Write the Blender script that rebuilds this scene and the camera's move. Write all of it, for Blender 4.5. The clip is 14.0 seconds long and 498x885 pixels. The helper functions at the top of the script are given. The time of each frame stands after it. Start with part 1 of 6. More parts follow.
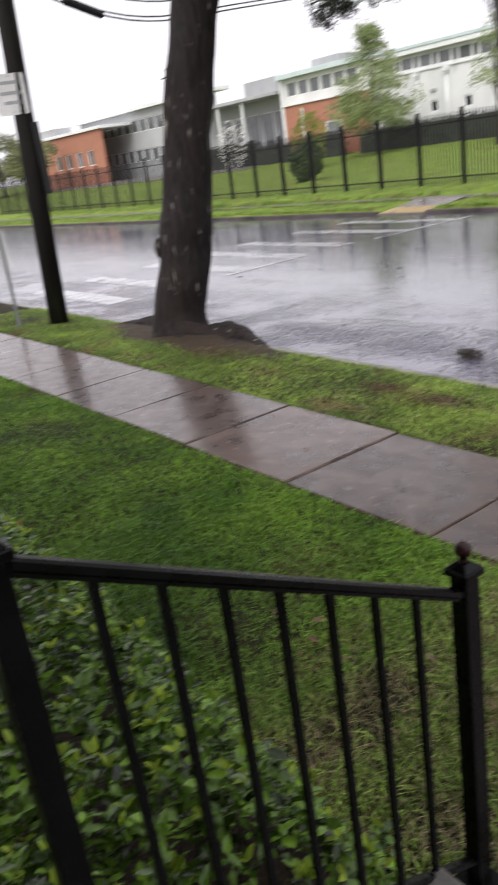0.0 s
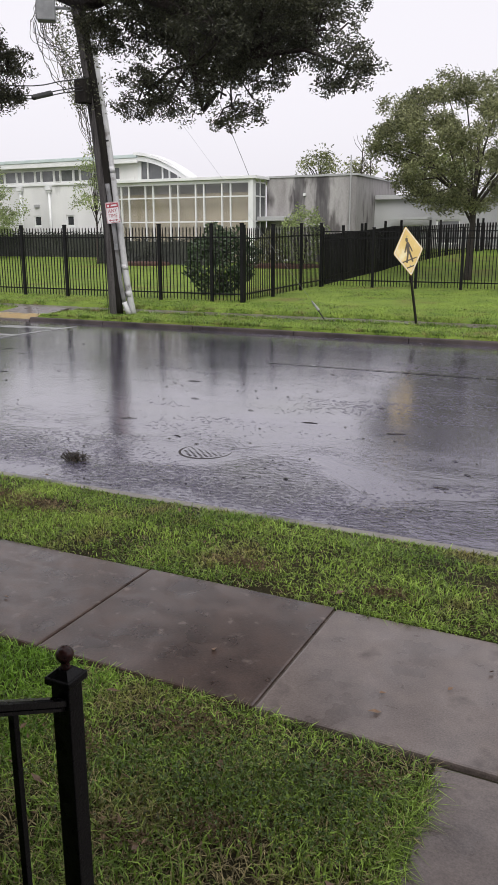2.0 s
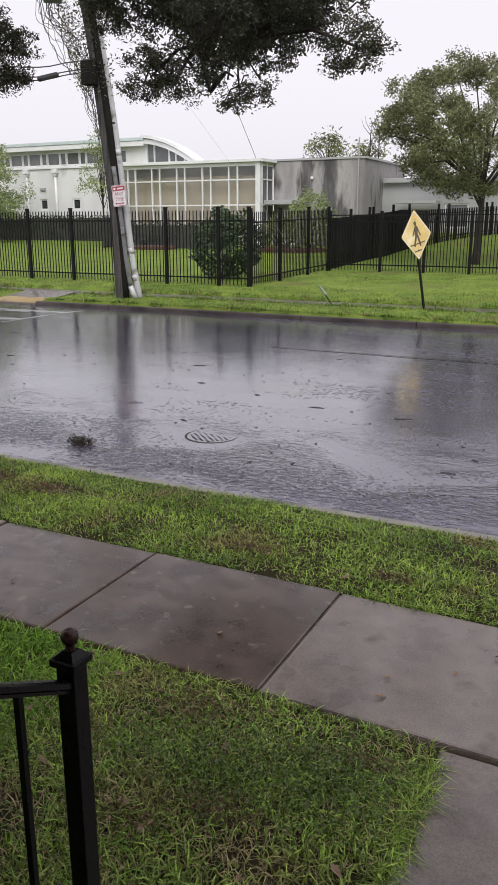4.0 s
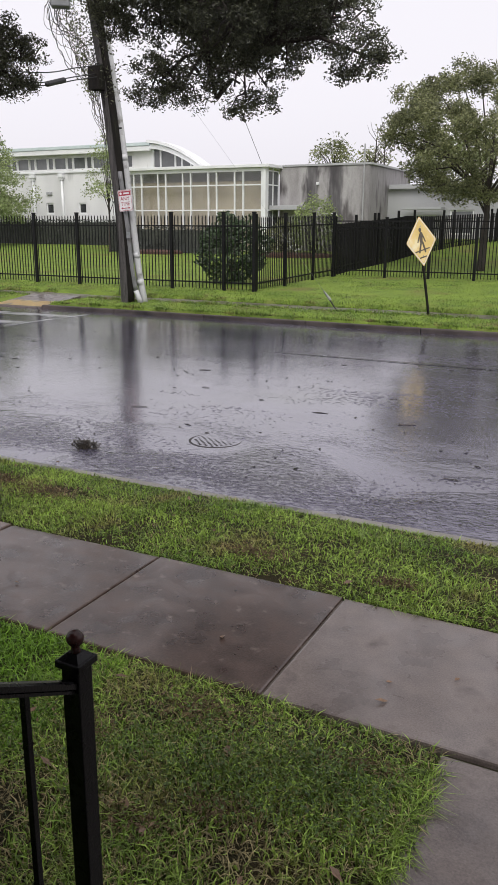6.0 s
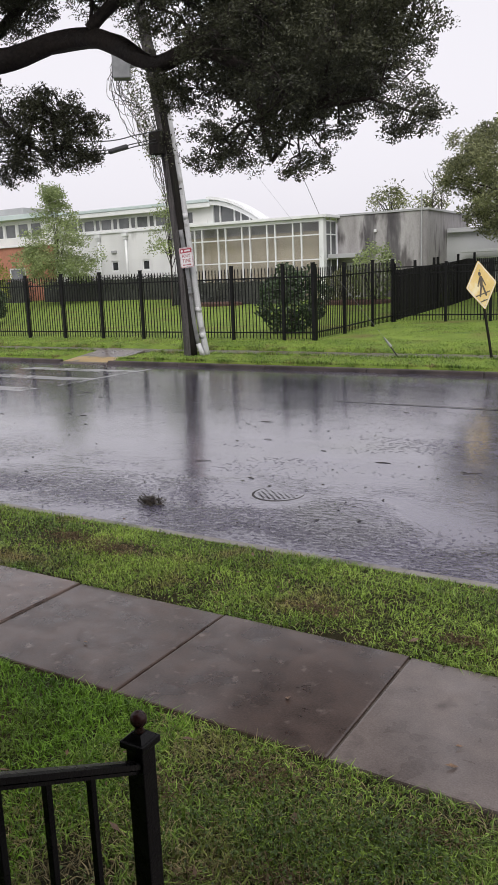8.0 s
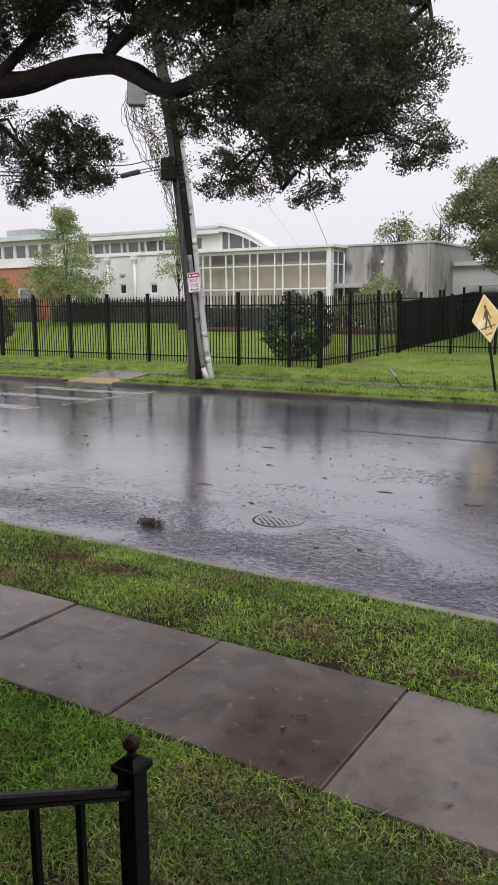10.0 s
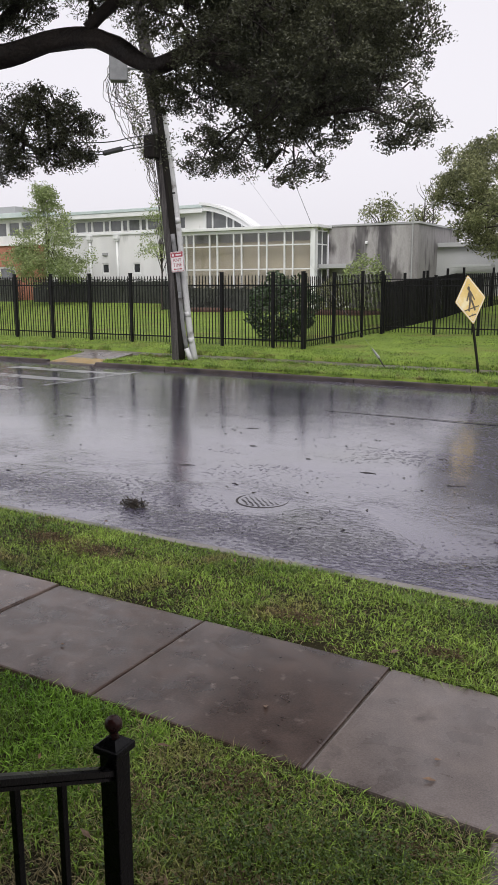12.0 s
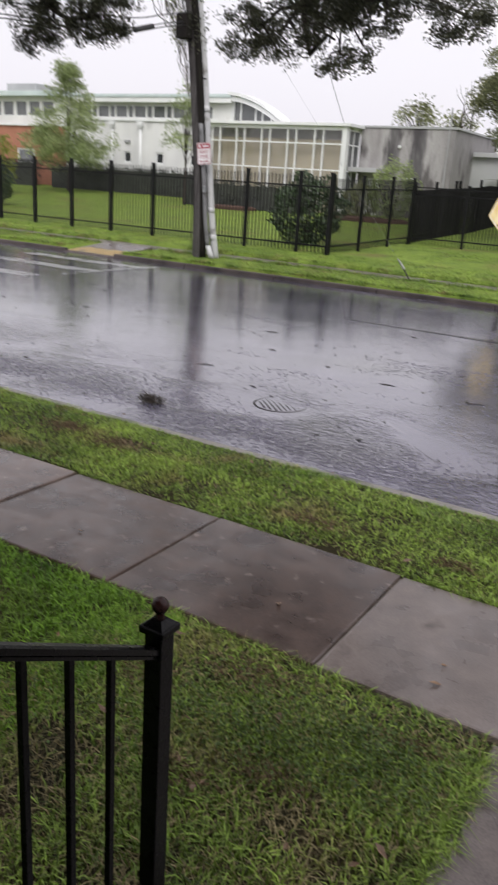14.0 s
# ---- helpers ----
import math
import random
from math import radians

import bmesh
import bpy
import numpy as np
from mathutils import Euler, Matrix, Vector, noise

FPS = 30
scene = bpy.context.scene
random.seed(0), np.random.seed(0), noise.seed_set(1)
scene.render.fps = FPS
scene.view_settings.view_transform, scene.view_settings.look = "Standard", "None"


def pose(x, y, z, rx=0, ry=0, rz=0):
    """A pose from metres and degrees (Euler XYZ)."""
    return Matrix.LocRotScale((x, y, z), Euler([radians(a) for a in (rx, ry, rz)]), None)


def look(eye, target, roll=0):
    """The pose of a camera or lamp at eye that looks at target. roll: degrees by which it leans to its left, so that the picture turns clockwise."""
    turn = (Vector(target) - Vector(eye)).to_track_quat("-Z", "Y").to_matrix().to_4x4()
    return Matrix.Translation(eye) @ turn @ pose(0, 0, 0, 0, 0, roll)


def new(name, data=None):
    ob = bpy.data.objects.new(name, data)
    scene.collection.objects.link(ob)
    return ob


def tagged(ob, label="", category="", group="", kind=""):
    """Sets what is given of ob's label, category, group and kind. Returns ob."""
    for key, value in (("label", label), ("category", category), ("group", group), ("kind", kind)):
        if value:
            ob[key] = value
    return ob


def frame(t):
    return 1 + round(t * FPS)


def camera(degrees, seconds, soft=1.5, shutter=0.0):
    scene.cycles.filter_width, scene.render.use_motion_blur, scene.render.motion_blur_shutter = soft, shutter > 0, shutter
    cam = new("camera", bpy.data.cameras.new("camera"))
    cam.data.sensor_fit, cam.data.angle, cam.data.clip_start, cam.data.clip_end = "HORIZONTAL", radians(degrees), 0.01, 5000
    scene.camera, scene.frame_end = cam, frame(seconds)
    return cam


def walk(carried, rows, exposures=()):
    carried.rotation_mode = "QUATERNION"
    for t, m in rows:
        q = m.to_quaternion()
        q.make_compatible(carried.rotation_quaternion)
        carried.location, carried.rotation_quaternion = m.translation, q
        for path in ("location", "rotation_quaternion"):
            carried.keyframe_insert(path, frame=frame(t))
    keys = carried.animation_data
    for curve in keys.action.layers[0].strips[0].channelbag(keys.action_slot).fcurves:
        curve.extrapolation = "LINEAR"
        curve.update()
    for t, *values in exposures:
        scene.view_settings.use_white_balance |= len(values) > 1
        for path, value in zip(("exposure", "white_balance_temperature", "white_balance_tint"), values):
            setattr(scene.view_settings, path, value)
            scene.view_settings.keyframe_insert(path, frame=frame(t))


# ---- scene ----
cam = camera(34.84, 14.0, 1.35, 0.65)
PATH = [
    (0.0, pose(0.030, -0.021, 2.452, 69.82, 7.86, 53.01)),
    (0.1, pose(0.026, -0.014, 2.446, 70.17, 7.26, 51.45)),
    (0.2, pose(0.019, -0.005, 2.436, 70.66, 6.42, 49.20)),
    (0.3, pose(0.012, 0.005, 2.425, 71.24, 5.42, 46.56)),
    (0.4, pose(0.001, 0.021, 2.409, 72.08, 3.98, 42.75)),
    (0.5, pose(-0.007, 0.033, 2.397, 72.72, 2.88, 39.85)),
    (1.0, pose(0.002, 0.035, 2.402, 74.58, 0.95, 30.91)),
    (1.5, pose(-0.003, 0.041, 2.404, 75.45, 0.20, 27.51)),
    (2.0, pose(0.007, 0.029, 2.415, 75.51, 0.11, 26.27)),
    (2.5, pose(0.000, 0.031, 2.410, 75.01, -0.05, 26.60)),
    (4.8, pose(0.002, 0.045, 2.405, 74.41, 0.12, 26.94)),
    (5.0, pose(0.021, 0.005, 2.417, 74.51, 0.00, 27.20)),
    (5.5, pose(0.011, 0.020, 2.411, 74.59, -0.05, 27.09)),
    (6.0, pose(0.013, 0.018, 2.416, 74.76, -0.27, 27.13)),
    (6.5, pose(0.009, 0.020, 2.414, 74.51, -0.19, 27.13)),
    (7.0, pose(0.011, 0.019, 2.411, 74.39, -0.02, 27.36)),
    (7.5, pose(0.042, -0.007, 2.477, 78.17, 0.35, 28.84)),
    (7.7, pose(0.056, -0.007, 2.510, 78.11, 2.28, 31.24)),
    (9.8, pose(0.043, 0.015, 2.506, 79.89, 0.89, 31.20)),
    (10.0, pose(0.042, 0.006, 2.496, 80.03, 0.41, 31.80)),
    (10.5, pose(0.027, 0.023, 2.487, 81.21, -0.08, 30.25)),
    (11.0, pose(0.039, 0.010, 2.500, 80.77, -0.01, 29.50)),
    (11.5, pose(0.027, 0.026, 2.485, 78.81, 0.16, 30.51)),
    (12.0, pose(0.030, 0.024, 2.487, 78.66, 0.11, 30.64)),
    (12.5, pose(0.034, 0.012, 2.488, 78.34, -0.02, 31.08)),
    (13.0, pose(0.032, 0.000, 2.493, 79.01, -0.17, 32.04)),
    (13.5, pose(-0.021, 0.002, 2.450, 74.70, -2.31, 35.02)),
    (14.0, pose(-0.081, 0.001, 2.442, 71.79, -3.57, 32.27)),
]
walk(cam, PATH, [(0.0, 0.46), (0.5, 0.42), (1.0, 0.2), (1.6, 0.1), (5.0, 0.1), (7.0, 0.1), (7.7, 0.06), (11.0, 0.04), (13.0, 0.06), (14.0, 0.15)])

# ---- world and sun: bright overcast, raining ----
world = bpy.data.worlds.new("overcast")
scene.world = world
world.use_nodes = True
wn = world.node_tree.nodes
wl = world.node_tree.links
sky = wn.new("ShaderNodeTexSky")
sky.sky_type = "NISHITA"
sky.sun_disc = False
sky.sun_elevation = radians(52)
sky.sun_rotation = radians(150)
sky.air_density, sky.dust_density, sky.ozone_density = 1.0, 6.0, 0.5
pale = wn.new("ShaderNodeHueSaturation")
pale.inputs["Saturation"].default_value = 0.07
flat = wn.new("ShaderNodeMix")
flat.data_type = "RGBA"
flat.inputs[0].default_value = 0.72
flat.inputs[7].default_value = (8.8, 8.52, 9.2, 1)
wl.new(sky.outputs[0], pale.inputs["Color"])
wl.new(pale.outputs[0], flat.inputs[6])
wl.new(flat.outputs[2], wn["Background"].inputs[0])
wn["Background"].inputs[1].default_value = 0.121

sun_data = bpy.data.lights.new("sun", "SUN")
sun_data.energy = 1.7
sun_data.angle = radians(40)
sun_data.color = (1.0, 0.97, 0.93)
sun = new("sun", sun_data)
sun.matrix_world = look((8, -16, 22.5), (0, 0, 0))

# ---- materials ----
def rgb(c, k=1.0):
    return (c[0] * k, c[1] * k, c[2] * k, 1)


def material(name, low, high, scale=8.0, rough=0.6, rough_var=0.1, bump=0.2, bump_scale=60.0, fine=0.35,
             metal=0.0, stretch=(1, 1, 1), coat=0.0, coat_rough=0.05, per_object=0.0, per_island=0.0, spec=0.5,
             stain=None, stain_scale=1.0, stain_at=0.55, space="Object", through_light=0.0, bump_dist=0.01):
    """Two scales of noise between two colours, uneven gloss, fine relief, and an optional stain colour."""
    m = bpy.data.materials.new(name)
    m.use_nodes = True
    n, l = m.node_tree.nodes, m.node_tree.links
    p = n["Principled BSDF"]
    co = n.new("ShaderNodeTexCoord")
    mp = n.new("ShaderNodeMapping")
    mp.inputs["Scale"].default_value = stretch
    if space == "World":
        geo = n.new("ShaderNodeNewGeometry")
        l.new(geo.outputs["Position"], mp.inputs[0])
    else:
        l.new(co.outputs["Object"], mp.inputs[0])
    big = n.new("ShaderNodeTexNoise")
    big.inputs["Scale"].default_value = scale
    big.inputs["Detail"].default_value = 5
    small = n.new("ShaderNodeTexNoise")
    small.inputs["Scale"].default_value = bump_scale
    small.inputs["Detail"].default_value = 4
    for t in (big, small):
        l.new(mp.outputs[0], t.inputs["Vector"])
    mix_f = n.new("ShaderNodeMix")
    mix_f.inputs[0].default_value = fine
    l.new(big.outputs["Fac"], mix_f.inputs[2])
    l.new(small.outputs["Fac"], mix_f.inputs[3])
    fac = mix_f.outputs[0]
    ramp = n.new("ShaderNodeValToRGB")
    ramp.color_ramp.elements[0].position, ramp.color_ramp.elements[0].color = 0.34, rgb(low)
    ramp.color_ramp.elements[1].position, ramp.color_ramp.elements[1].color = 0.66, rgb(high)
    l.new(fac, ramp.inputs[0])
    col = ramp.outputs[0]
    if stain is not None:
        st = n.new("ShaderNodeTexNoise")
        st.inputs["Scale"].default_value = stain_scale
        st.inputs["Detail"].default_value = 6
        l.new(mp.outputs[0], st.inputs["Vector"])
        sr = n.new("ShaderNodeMapRange")
        sr.inputs[1].default_value, sr.inputs[2].default_value = stain_at, stain_at + 0.14
        l.new(st.outputs["Fac"], sr.inputs[0])
        sm = n.new("ShaderNodeMix")
        sm.data_type = "RGBA"
        sm.inputs[7].default_value = rgb(stain)
        l.new(sr.outputs[0], sm.inputs[0])
        l.new(col, sm.inputs[6])
        col = sm.outputs[2]
    if per_object or per_island:
        if per_object:
            r = n.new("ShaderNodeObjectInfo").outputs["Random"]
            amount = per_object
        else:
            r = n.new("ShaderNodeNewGeometry").outputs["Random Per Island"]
            amount = per_island
        mr = n.new("ShaderNodeMapRange")
        mr.inputs[3].default_value, mr.inputs[4].default_value = 1 - amount, 1 + amount
        l.new(r, mr.inputs[0])
        hs = n.new("ShaderNodeHueSaturation")
        l.new(mr.outputs[0], hs.inputs["Value"])
        l.new(col, hs.inputs["Color"])
        col = hs.outputs[0]
    l.new(col, p.inputs["Base Color"])
    rr = n.new("ShaderNodeMapRange")
    rr.inputs[1].default_value, rr.inputs[2].default_value = 0.3, 0.7
    rr.inputs[3].default_value, rr.inputs[4].default_value = max(0.02, rough - rough_var), min(1, rough + rough_var)
    l.new(big.outputs["Fac"], rr.inputs[0])
    l.new(rr.outputs[0], p.inputs["Roughness"])
    p.inputs["Metallic"].default_value = metal
    p.inputs["Specular IOR Level"].default_value = spec
    p.inputs["Coat Weight"].default_value = coat
    p.inputs["Coat Roughness"].default_value = coat_rough
    if bump:
        b = n.new("ShaderNodeBump")
        b.inputs["Strength"].default_value = bump
        b.inputs["Distance"].default_value = bump_dist
        l.new(small.outputs["Fac"], b.inputs["Height"])
        l.new(b.outputs[0], p.inputs["Normal"])
    if through_light:
        tr = n.new("ShaderNodeBsdfTranslucent")
        ad = n.new("ShaderNodeMixShader")
        ad.inputs[0].default_value = through_light
        l.new(col, tr.inputs[0])
        l.new(p.outputs[0], ad.inputs[1])
        l.new(tr.outputs[0], ad.inputs[2])
        l.new(ad.outputs[0], n["Material Output"].inputs[0])
    return m


def wet_road():
    """Wet asphalt: a mirror-like water film over dark aggregate, broken where coarse stone stands out, with wind ripples by the kerb."""
    # purple base and specular tint paint in the lavender of the reflected sky
    m = material("sky_tinted_wet_asphalt", (0.036, 0.032, 0.052), (0.096, 0.086, 0.128), 0.9, 0.2, 0.1, 0, 180, 0.5, space="World",
                 stain=(0.06, 0.058, 0.06), stain_scale=0.35, stain_at=0.56)
    n, l = m.node_tree.nodes, m.node_tree.links
    p = n["Principled BSDF"]
    geo = n.new("ShaderNodeNewGeometry")
    xyz = n.new("ShaderNodeSeparateXYZ")
    l.new(geo.outputs["Position"], xyz.inputs[0])

    def noise_at(scale, stretch, detail=4, distortion=0.0):
        mp = n.new("ShaderNodeMapping")
        mp.inputs["Scale"].default_value = stretch
        l.new(geo.outputs["Position"], mp.inputs[0])
        t = n.new("ShaderNodeTexNoise")
        t.inputs["Scale"].default_value = scale
        t.inputs["Detail"].default_value = detail
        t.inputs["Distortion"].default_value = distortion
        l.new(mp.outputs[0], t.inputs["Vector"])
        return t.outputs["Fac"]

    def ranged(socket, a, b, c, d):
        r = n.new("ShaderNodeMapRange")
        for i, v in enumerate((a, b, c, d)):
            r.inputs[i + 1].default_value = v
        l.new(socket, r.inputs[0])
        return r.outputs[0]

    def math2(op, a, b):
        q = n.new("ShaderNodeMath")
        q.operation = op
        for i, v in enumerate((a, b)):
            if isinstance(v, (int, float)):
                q.inputs[i].default_value = v
            else:
                l.new(v, q.inputs[i])
        return q.outputs[0]

    # how far the stones stand out of the film: most in the worn lane by the near kerb, and in low patches elsewhere
    near = math2("MULTIPLY", ranged(xyz.outputs["Y"], 7.4, 9.6, 0.075, 0.0), ranged(xyz.outputs["X"], -4.2, -1.6, 1.0, 0.35))
    east = math2("MULTIPLY", ranged(xyz.outputs["X"], -6.5, -3.0, 0.0, 0.06), ranged(xyz.outputs["Y"], 9.5, 11.5, 0.0, 1.0))
    patch = ranged(noise_at(0.9, (0.4, 1.0, 1.0), 5, 0.8), 0.38, 0.68, -0.10, 0.10)
    bare = math2("ADD", math2("ADD", near, east), patch)
    stones = noise_at(17.0, (1.0, 1.25, 1.0), 6, 0.3)
    fleck = ranged(math2("ADD", stones, bare), 0.62, 0.71, 0.0, 1.0)
    l.new(ranged(fleck, 0.0, 1.0, 0.8, 0.2), p.inputs["Coat Weight"])
    for link in list(p.inputs["Roughness"].links):
        l.remove(link)
    l.new(math2("ADD", ranged(noise_at(0.55, (0.35, 1.0, 1.0)), 0.42, 0.68, 0.16, 0.25), math2("MULTIPLY", fleck, 0.22)), p.inputs["Roughness"])
    # ripples: long low waves by the kerb, hardly any in the middle
    zone = math2("MULTIPLY", ranged(noise_at(0.8, (0.8, 1.15, 1.0), 4, 0.8), 0.40, 0.62, 0.0, 1.0), ranged(xyz.outputs["Y"], 6.6, 9.0, 1.3, 0.1))
    ripple = math2("MULTIPLY", noise_at(14.0, (0.75, 1.2, 1.0), 2, 1.0), zone)
    b1 = n.new("ShaderNodeBump")
    b1.inputs["Strength"].default_value = 0.9
    b1.inputs["Distance"].default_value = 0.026
    l.new(ripple, b1.inputs["Height"])
    b2 = n.new("ShaderNodeBump")
    b2.inputs["Strength"].default_value = 0.5
    b2.inputs["Distance"].default_value = 0.006
    l.new(fleck, b2.inputs["Height"])
    l.new(b1.outputs[0], b2.inputs["Normal"])
    b3 = n.new("ShaderNodeBump")
    b3.inputs["Strength"].default_value = 0.4
    b3.inputs["Distance"].default_value = 0.002
    l.new(noise_at(60.0, (1, 1, 1)), b3.inputs["Height"])
    l.new(b2.outputs[0], b3.inputs["Normal"])
    l.new(b3.outputs[0], p.inputs["Normal"])
    p.inputs["Specular Tint"].default_value = (0.80, 0.78, 1.0, 1)
    p.inputs["Coat Roughness"].default_value = 0.09
    drops = n.new("ShaderNodeBump")
    drops.inputs["Strength"].default_value = 0.5
    drops.inputs["Distance"].default_value = 0.002
    l.new(noise_at(30.0, (1, 1, 1), 2), drops.inputs["Height"])
    l.new(b1.outputs[0], drops.inputs["Normal"])
    l.new(drops.outputs[0], p.inputs["Coat Normal"])
    return m


def glass(name, tint=(0.75, 0.8, 0.78), rough=0.02):
    m = bpy.data.materials.new(name)
    m.use_nodes = True
    n, l = m.node_tree.nodes, m.node_tree.links
    p = n["Principled BSDF"]
    p.inputs["Base Color"].default_value = rgb(tint)
    p.inputs["Roughness"].default_value = rough
    p.inputs["IOR"].default_value = 1.45
    p.inputs["Transmission Weight"].default_value = 1.0
    return m


M = {}
M["road"] = wet_road()
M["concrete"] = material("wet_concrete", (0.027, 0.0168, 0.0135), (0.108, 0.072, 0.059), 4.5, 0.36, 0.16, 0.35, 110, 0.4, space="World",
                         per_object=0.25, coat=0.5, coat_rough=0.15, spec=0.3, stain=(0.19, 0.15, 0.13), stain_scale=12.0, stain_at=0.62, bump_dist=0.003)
# lighter copy of the slab concrete, sky reflection put into its colour
M["sky_toned_concrete"] = material("sky_toned_wet_concrete", (0.058, 0.045, 0.040), (0.165, 0.135, 0.123), 4.0, 0.36, 0.16, 0.35, 110, 0.4, space="World",
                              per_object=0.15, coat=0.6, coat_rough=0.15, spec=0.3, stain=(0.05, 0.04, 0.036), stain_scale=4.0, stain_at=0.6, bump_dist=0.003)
for slab_mat in (M["concrete"], M["sky_toned_concrete"]):
    # the water film comes and goes over the slabs
    sn, sl = slab_mat.node_tree.nodes, slab_mat.node_tree.links
    spot = sn.new("ShaderNodeNewGeometry")
    film_noise = sn.new("ShaderNodeTexNoise")
    film_noise.inputs["Scale"].default_value = 4.5
    film_noise.inputs["Detail"].default_value = 6
    film_noise.inputs["Distortion"].default_value = 0.6
    sl.new(spot.outputs["Position"], film_noise.inputs["Vector"])
    film_range = sn.new("ShaderNodeMapRange")
    film_range.inputs[1].default_value, film_range.inputs[2].default_value = 0.38, 0.66
    film_range.inputs[3].default_value, film_range.inputs[4].default_value = 0.3, 0.75
    sl.new(film_noise.outputs["Fac"], film_range.inputs[0])
    sl.new(film_range.outputs[0], sn["Principled BSDF"].inputs["Coat Weight"])
M["curb"] = material("curb_concrete", (0.13, 0.12, 0.11), (0.27, 0.25, 0.235), 2.0, 0.45, 0.15, 0.4, 90, 0.4, space="World", stain=(0.05, 0.048, 0.04), stain_scale=1.2)
M["far_curb"] = material("dark_curb_concrete", (0.032, 0.026, 0.025), (0.105, 0.086, 0.08), 2.0, 0.6, 0.15, 0.4, 90, 0.4, space="World", stain=(0.02, 0.018, 0.018), stain_scale=0.8, stain_at=0.53, spec=0.3)
M["tactile"] = material("worn_tactile_paint", (0.5, 0.37, 0.17), (0.66, 0.52, 0.28), 4.0, 0.5, 0.15, 0.4, 60, 0.4, stain=(0.3, 0.28, 0.25), stain_scale=2.0)
M["paint"] = material("worn_road_paint", (0.24, 0.24, 0.26), (0.47, 0.47, 0.49), 1.2, 0.3, 0.12, 0.2, 90, 0.6, space="World", stain=(0.10, 0.10, 0.115), stain_scale=2.2, stain_at=0.53, coat=0.6, coat_rough=0.12)
# lawn green lightened slightly; haze above the school lawn is in this colour
M["lawn"] = material("hazed_lawn_earth", (0.09, 0.145, 0.024), (0.225, 0.305, 0.055), 1.3, 0.85, 0.1, 0.7, 120, 0.5, space="World", stain=(0.165, 0.165, 0.05), stain_scale=0.5, stain_at=0.55, spec=0.2, bump_dist=0.03)
# brown thatch, darkened further: shade between blades is put into the colour
M["thatch_gap_shade"] = material("thatch_with_gap_shade", (0.010, 0.010, 0.005), (0.04, 0.034, 0.016), 3.0, 0.85, 0.1, 0.7, 120, 0.5, space="World", stain=(0.07, 0.047, 0.028), stain_scale=1.3, stain_at=0.58, spec=0.15, bump_dist=0.03)
M["blade"] = material("grass_blades", (0.078, 0.148, 0.02), (0.275, 0.385, 0.07), 1.3, 0.45, 0.1, 0, 30, 0.3, space="World", per_island=0.85, through_light=0.25, spec=0.4,
                      stain=(0.21, 0.175, 0.07), stain_scale=1.7, stain_at=0.55)
M["lush"] = material("lush_grass_blades", (0.054, 0.132, 0.012), (0.2, 0.345, 0.041), 1.6, 0.45, 0.1, 0, 30, 0.3, space="World", per_island=0.6, through_light=0.25, spec=0.3,
                     stain=(0.12, 0.17, 0.03), stain_scale=1.4, stain_at=0.6)
M["straw"] = material("dry_blades", (0.19, 0.155, 0.07), (0.38, 0.32, 0.165), 3, 0.6, 0.1, 0, 30, per_island=0.5, through_light=0.2)
M["chaff"] = material("dead_chaff", (0.06, 0.04, 0.022), (0.20, 0.145, 0.085), 6, 0.7, 0.1, 0, 30, per_island=0.5, spec=0.2)
M["joint"] = material("gritty_joint_fill", (0.03, 0.024, 0.02), (0.13, 0.11, 0.095), 5, 0.7, 0.1, 0.6, 60, 0.5, space="World", spec=0.2)
M["clover"] = material("clover_leaf", (0.045, 0.085, 0.018), (0.11, 0.165, 0.038), 5, 0.45, 0.1, 0, 30, per_island=0.5, through_light=0.2)
M["earth"] = material("wet_soil", (0.02, 0.014, 0.009), (0.065, 0.046, 0.03), 6, 0.75, 0.15, 0.8, 70, 0.5, space="World", bump_dist=0.02, spec=0.2)
M["iron"] = material("black_painted_iron", (0.0022, 0.0022, 0.0025), (0.006, 0.0056, 0.006), 14, 0.28, 0.1, 0.12, 160, 0.3, spec=0.15, coat=0.08, coat_rough=0.12, stain=(0.024, 0.018, 0.016), stain_scale=6, stain_at=0.68)
M["rusty_iron"] = material("rust_tinged_iron", (0.008, 0.003, 0.003), (0.04, 0.011, 0.009), 30, 0.25, 0.1, 0.15, 120, 0.4, spec=0.3)
M["fence"] = material("black_fence_paint", (0.004, 0.004, 0.0045), (0.011, 0.011, 0.012), 5, 0.5, 0.1, 0.1, 60, spec=0.2)
M["bark"] = material("oak_bark", (0.006, 0.0042, 0.004), (0.026, 0.018, 0.0165), 3.0, 0.75, 0.15, 1.0, 16, 0.6, stretch=(1, 1, 0.28), stain=(0.34, 0.33, 0.29), stain_scale=11.0, stain_at=0.63, bump_dist=0.05, spec=0.25)
M["limb"] = material("wet_limb_bark", (0.016, 0.012, 0.010), (0.05, 0.038, 0.032), 3.0, 0.7, 0.15, 1.0, 24, 0.5, bump_dist=0.03)
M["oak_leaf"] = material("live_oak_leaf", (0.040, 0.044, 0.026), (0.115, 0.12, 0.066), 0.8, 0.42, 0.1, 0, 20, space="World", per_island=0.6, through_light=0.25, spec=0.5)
# oak leaf made paler, the lift of haze put into its colour
M["hazed_oak_leaf"] = material("haze_lifted_oak_leaf", (0.095, 0.105, 0.056), (0.29, 0.305, 0.15), 0.4, 0.5, 0.1, 0, 20, space="World", per_island=0.6, through_light=0.3, spec=0.3)
M["pale_leaf"] = material("pale_green_leaf", (0.17, 0.225, 0.085), (0.36, 0.42, 0.19), 0.6, 0.5, 0.1, 0, 20, space="World", per_island=0.45, through_light=0.35)
